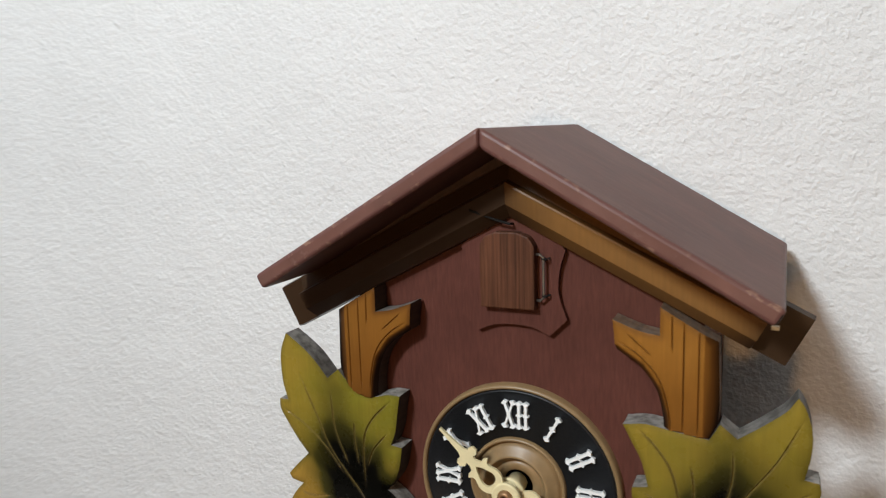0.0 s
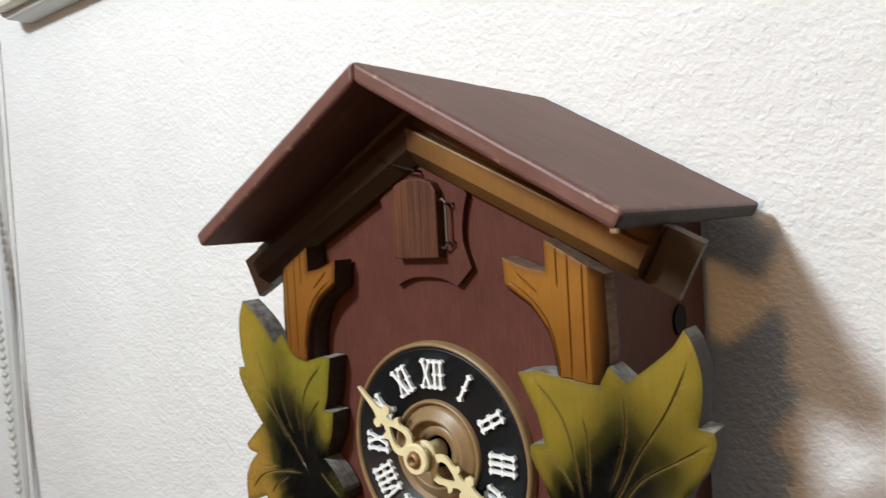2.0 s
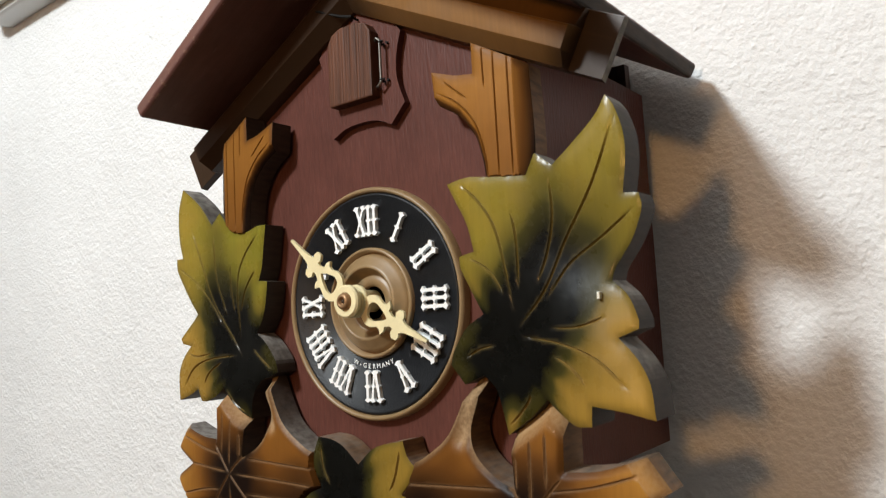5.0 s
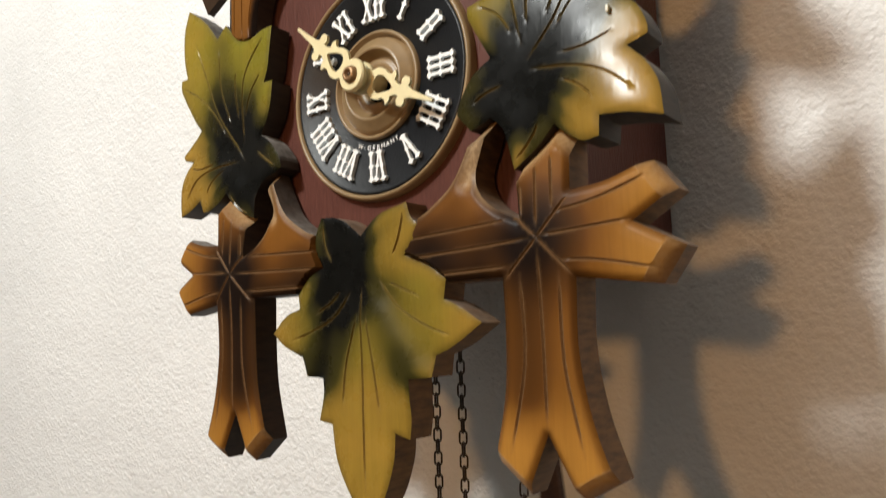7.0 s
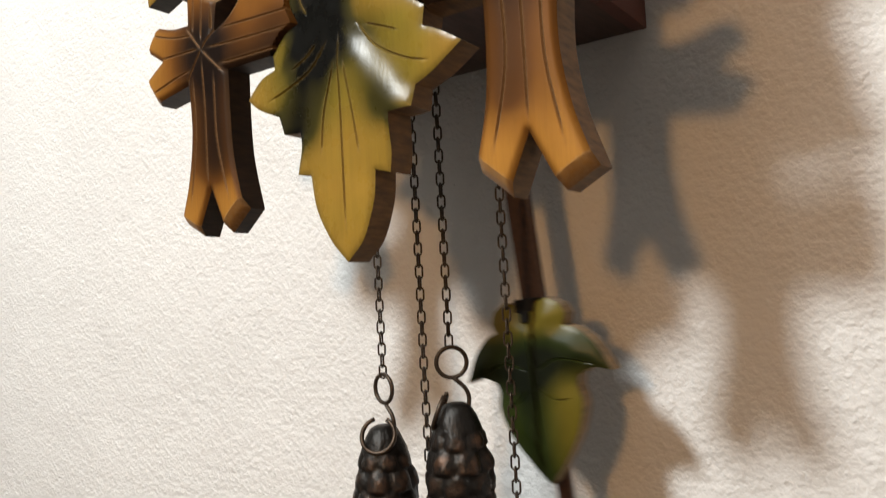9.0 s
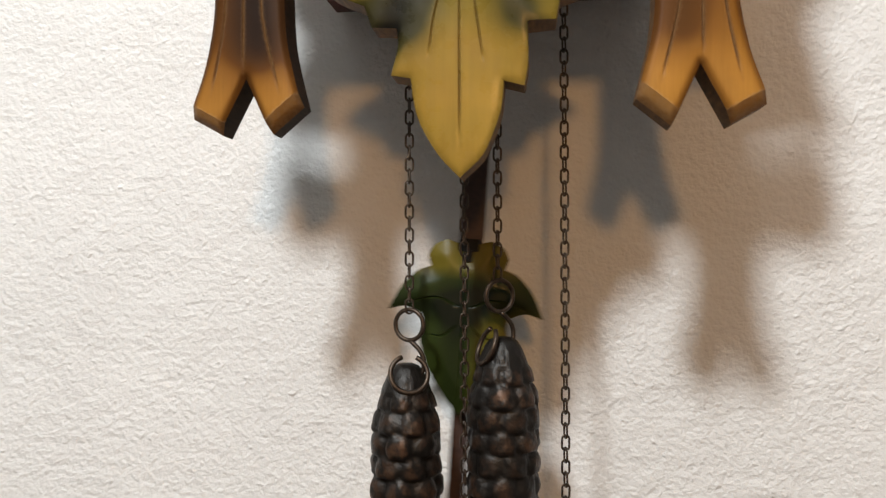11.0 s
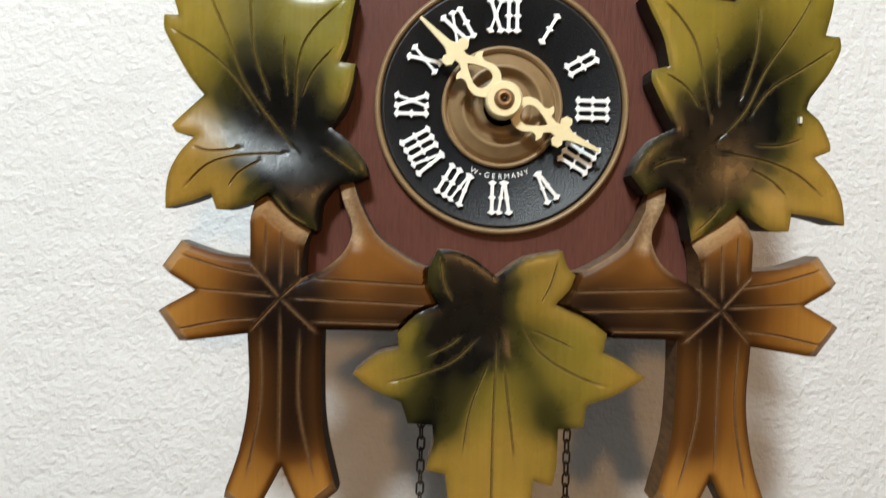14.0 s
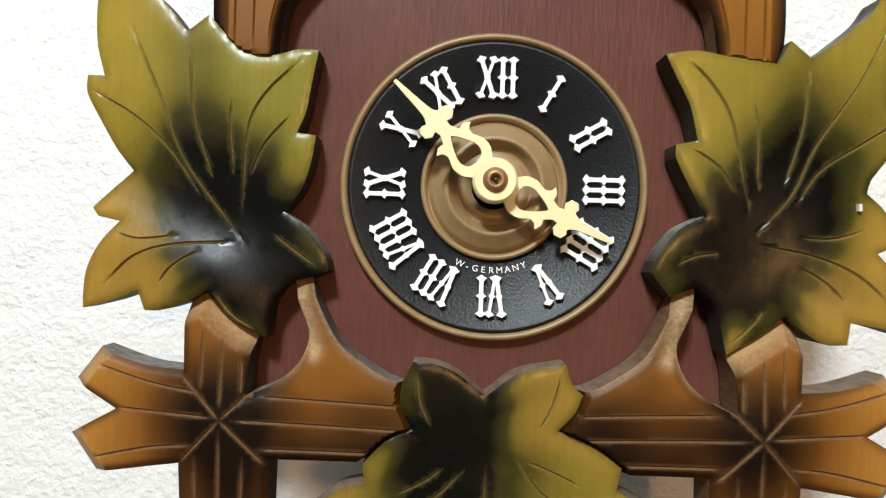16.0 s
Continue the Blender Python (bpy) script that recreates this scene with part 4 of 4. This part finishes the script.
def smooth_line3(pts):
    p = [np.array(v) for v in pts]
    out = []
    for i in range(len(p) - 1):
        a, b = p[i], p[i + 1]
        ta = (b - p[max(i - 1, 0)]) / 2
        tb = (p[min(i + 2, len(p) - 1)] - a) / 2
        for u in (0, 0.33, 0.67):
            out.append((2 * u**3 - 3 * u**2 + 1) * a + (u**3 - 2 * u**2 + u) * ta + (3 * u**2 - 2 * u**3) * b + (u**3 - u**2) * tb)
    return out + [p[-1]]


def weight(x, y, z, turn, loop_turn):
    """A cast fir-cone weight with staggered scales and a loop on top."""
    ob = thing("cone_weight", (x, y, Z0 + z), "dark cast-iron pine-cone weight with copper glints", "weight", "cone weights")
    bm = bmesh.new()
    bronze_glint = bm.verts.layers.float.new("rim")
    rows, cols, height = 110, 64, 0.088
    rings = []
    for j in range(rows + 1):
        u = j / rows
        base = 0.0026 + 0.0098 * min(1.0, u / 0.24) ** 0.5 if u < 0.72 else 0.0124 * math.cos((u - 0.72) / 0.29 * 1.3)
        ring = []
        for i in range(cols):
            w = 2 * math.pi * i / cols
            row = u * 12.5
            k = int(row)
            f = row - k
            col = (w / (2 * math.pi) * 7 + 0.5 * (k % 2)) % 1
            dome = max(0.0, 1 - ((col - 0.5) / 0.5) ** 2 - ((f - 0.62) / 0.62) ** 2 * 0.8) ** 0.5
            dome *= 0.6 + 0.8 * abs(noise.noise((k * 1.7, int(w / (2 * math.pi) * 7 + 0.5 * (k % 2)) % 7 * 2.3, turn)) ) ** 0.5
            r = 0.91 * base * (0.89 + 0.15 * dome) if u > 0.10 else 0.91 * base
            r *= 1 + 0.05 * noise.noise((9 * math.cos(w), 9 * math.sin(w), u * 30 + turn))
            v = bm.verts.new((r * math.cos(w), r * math.sin(w), -u * height))
            # Scale tips get the bronze tone, their glints included.
            v[bronze_glint] = max(0.0, dome - 0.45) * 1.6 if u > 0.1 else 0.0
            ring.append(v)
        rings.append(ring)
    for a, b in zip(rings, rings[1:]):
        for i in range(cols):
            bm.faces.new((a[i], a[(i + 1) % cols], b[(i + 1) % cols], b[i]))
    bm.faces.new(rings[0])
    bm.faces.new(rings[-1][::-1])
    bmesh.ops.recalc_face_normals(bm, faces=bm.faces)
    part("cone", bm, CAST, ob, smooth=True).matrix_basis = pose(0, 0, 0, 0, 0, turn)
    loop = [(0.0060 * math.cos(w), 0, 0.0060 * math.sin(w) - 0.0035) for w in np.linspace(1.9, 1.9 + 5.5, 26)]
    ring = part("loop", tube(loop, 0.0008), IRON, ob, smooth=True)
    ring.matrix_basis = pose(0, 0, 0, 0, 0, loop_turn) @ pose(0, -0.0042, 0.0005, -22, 0, 0)


hook(-0.0215, -0.060, -0.1775, -15, "iron ring and hook on the chain")
hook(0.0078, -0.060, -0.1680, 35, "iron ring and hook on the chain")
weight(-0.0225, -0.060, -0.190, 10, 20)
weight(0.0088, -0.060, -0.181, 40, -65)

# ---- far end of the wall ----


def wall_fittings():
    unit = thing("air_unit", (-0.256, 0, 1.960), "cream enamelled wall housing with a slotted end cap", "housing")
    def rounded(x0, z0, x1, z1, r):
        """A plate's outline with two rounded corners at its near end."""
        turns = [math.radians(90 * k / 8) for k in range(9)]
        top = [(x0 + r - r * math.sin(w), z1 - r + r * math.cos(w)) for w in turns]
        foot = [(x0 + r - r * math.cos(w), z0 + r - r * math.sin(w)) for w in turns]
        return [(x1, z1)] + top + foot + [(x1, z0)]
    part("shell", prism(rounded(-232, 6, 450, 200, 17), -0.020, -0.031, 0.003), CREAM, unit)
    part("back_rim", prism(rounded(-237, 1.5, 450, 204, 21), 0.0, -0.0205, 0.003), PVC, unit, "pale grey plastic rim")
    part("end_slot", box(bmesh.new(), (-0.222, -0.0316, 0.022), (-0.198, -0.026, 0.037), 0.001), SLOT, unit)
    duct = thing("cable_duct", (-0.55, 0, 0.0), "white plastic cable duct on the wall", "cable duct")
    part("channel", box(bmesh.new(), (-0.012, -0.006, 0.02), (0.0, 0.0, 1.99), 0.002), PVC, duct)
    part("cable", tube([(0.014, -0.0015, 0.02), (0.012, -0.0015, 1.0), (0.010, -0.0015, 1.96)], 0.0016), PVC, duct)
    panel = thing("control_panel", (-0.775, 0, Z0 - 0.079), "black glass control panel with a metal rim on the wall", "panel")
    part("rim", box(bmesh.new(), (-0.080, -0.014, -0.092), (0.080, 0.0, 0.092), 0.003), METAL, panel)
    part("glass", box(bmesh.new(), (-0.080, -0.019, -0.092), (0.076, -0.0145, 0.092), 0.002), GLASS, panel)
    bead = bmesh.new()
    bmesh.ops.create_icosphere(bead, subdivisions=2, radius=0.0029)
    ball = bpy.data.meshes.new("bead")
    bead.to_mesh(ball)
    bead.free()
    ball.materials.append(BEAD)
    for p in ball.polygons:
        p.use_smooth = True
    for x0, x1, y in ((-0.559, -0.765, -0.030), (-0.605, -0.497, -0.020)):
        ob = thing("bead_chain", (x1, y, 1.30), "pale grey plastic blind bead chain", "bead chain", "blind chains")
        part("cord", tube([(0, 0, 0), (x0 - x1, 0, 1.14)], 0.0008), BEAD, ob)
        for i in range(150):
            b = new("bead", ball)
            b.parent = ob
            b.location = ((x0 - x1) * i / 150, 0, 1.14 * i / 150)


wall_fittings()


def motions():
    period, swing, left = 0.9, 7.8, 8.45
    rows = []
    for i in range(int(16.0 / 0.075) + 2):
        t = min(16.0, i * 0.075)
        if rows and t <= rows[-1][0]:
            break
        angle = swing * math.cos(2 * math.pi * (t - left) / period)
        rows.append((t, pose(*PIVOT, 0, angle, 0)))
    walk(pendulum, rows)
    walk(minute_hand, [(t, pose(0, -0.1005, 0, 0, -48.6 + 0.1 * t, 0)) for t in (0.0, 8.0, 16.0)])


motions()
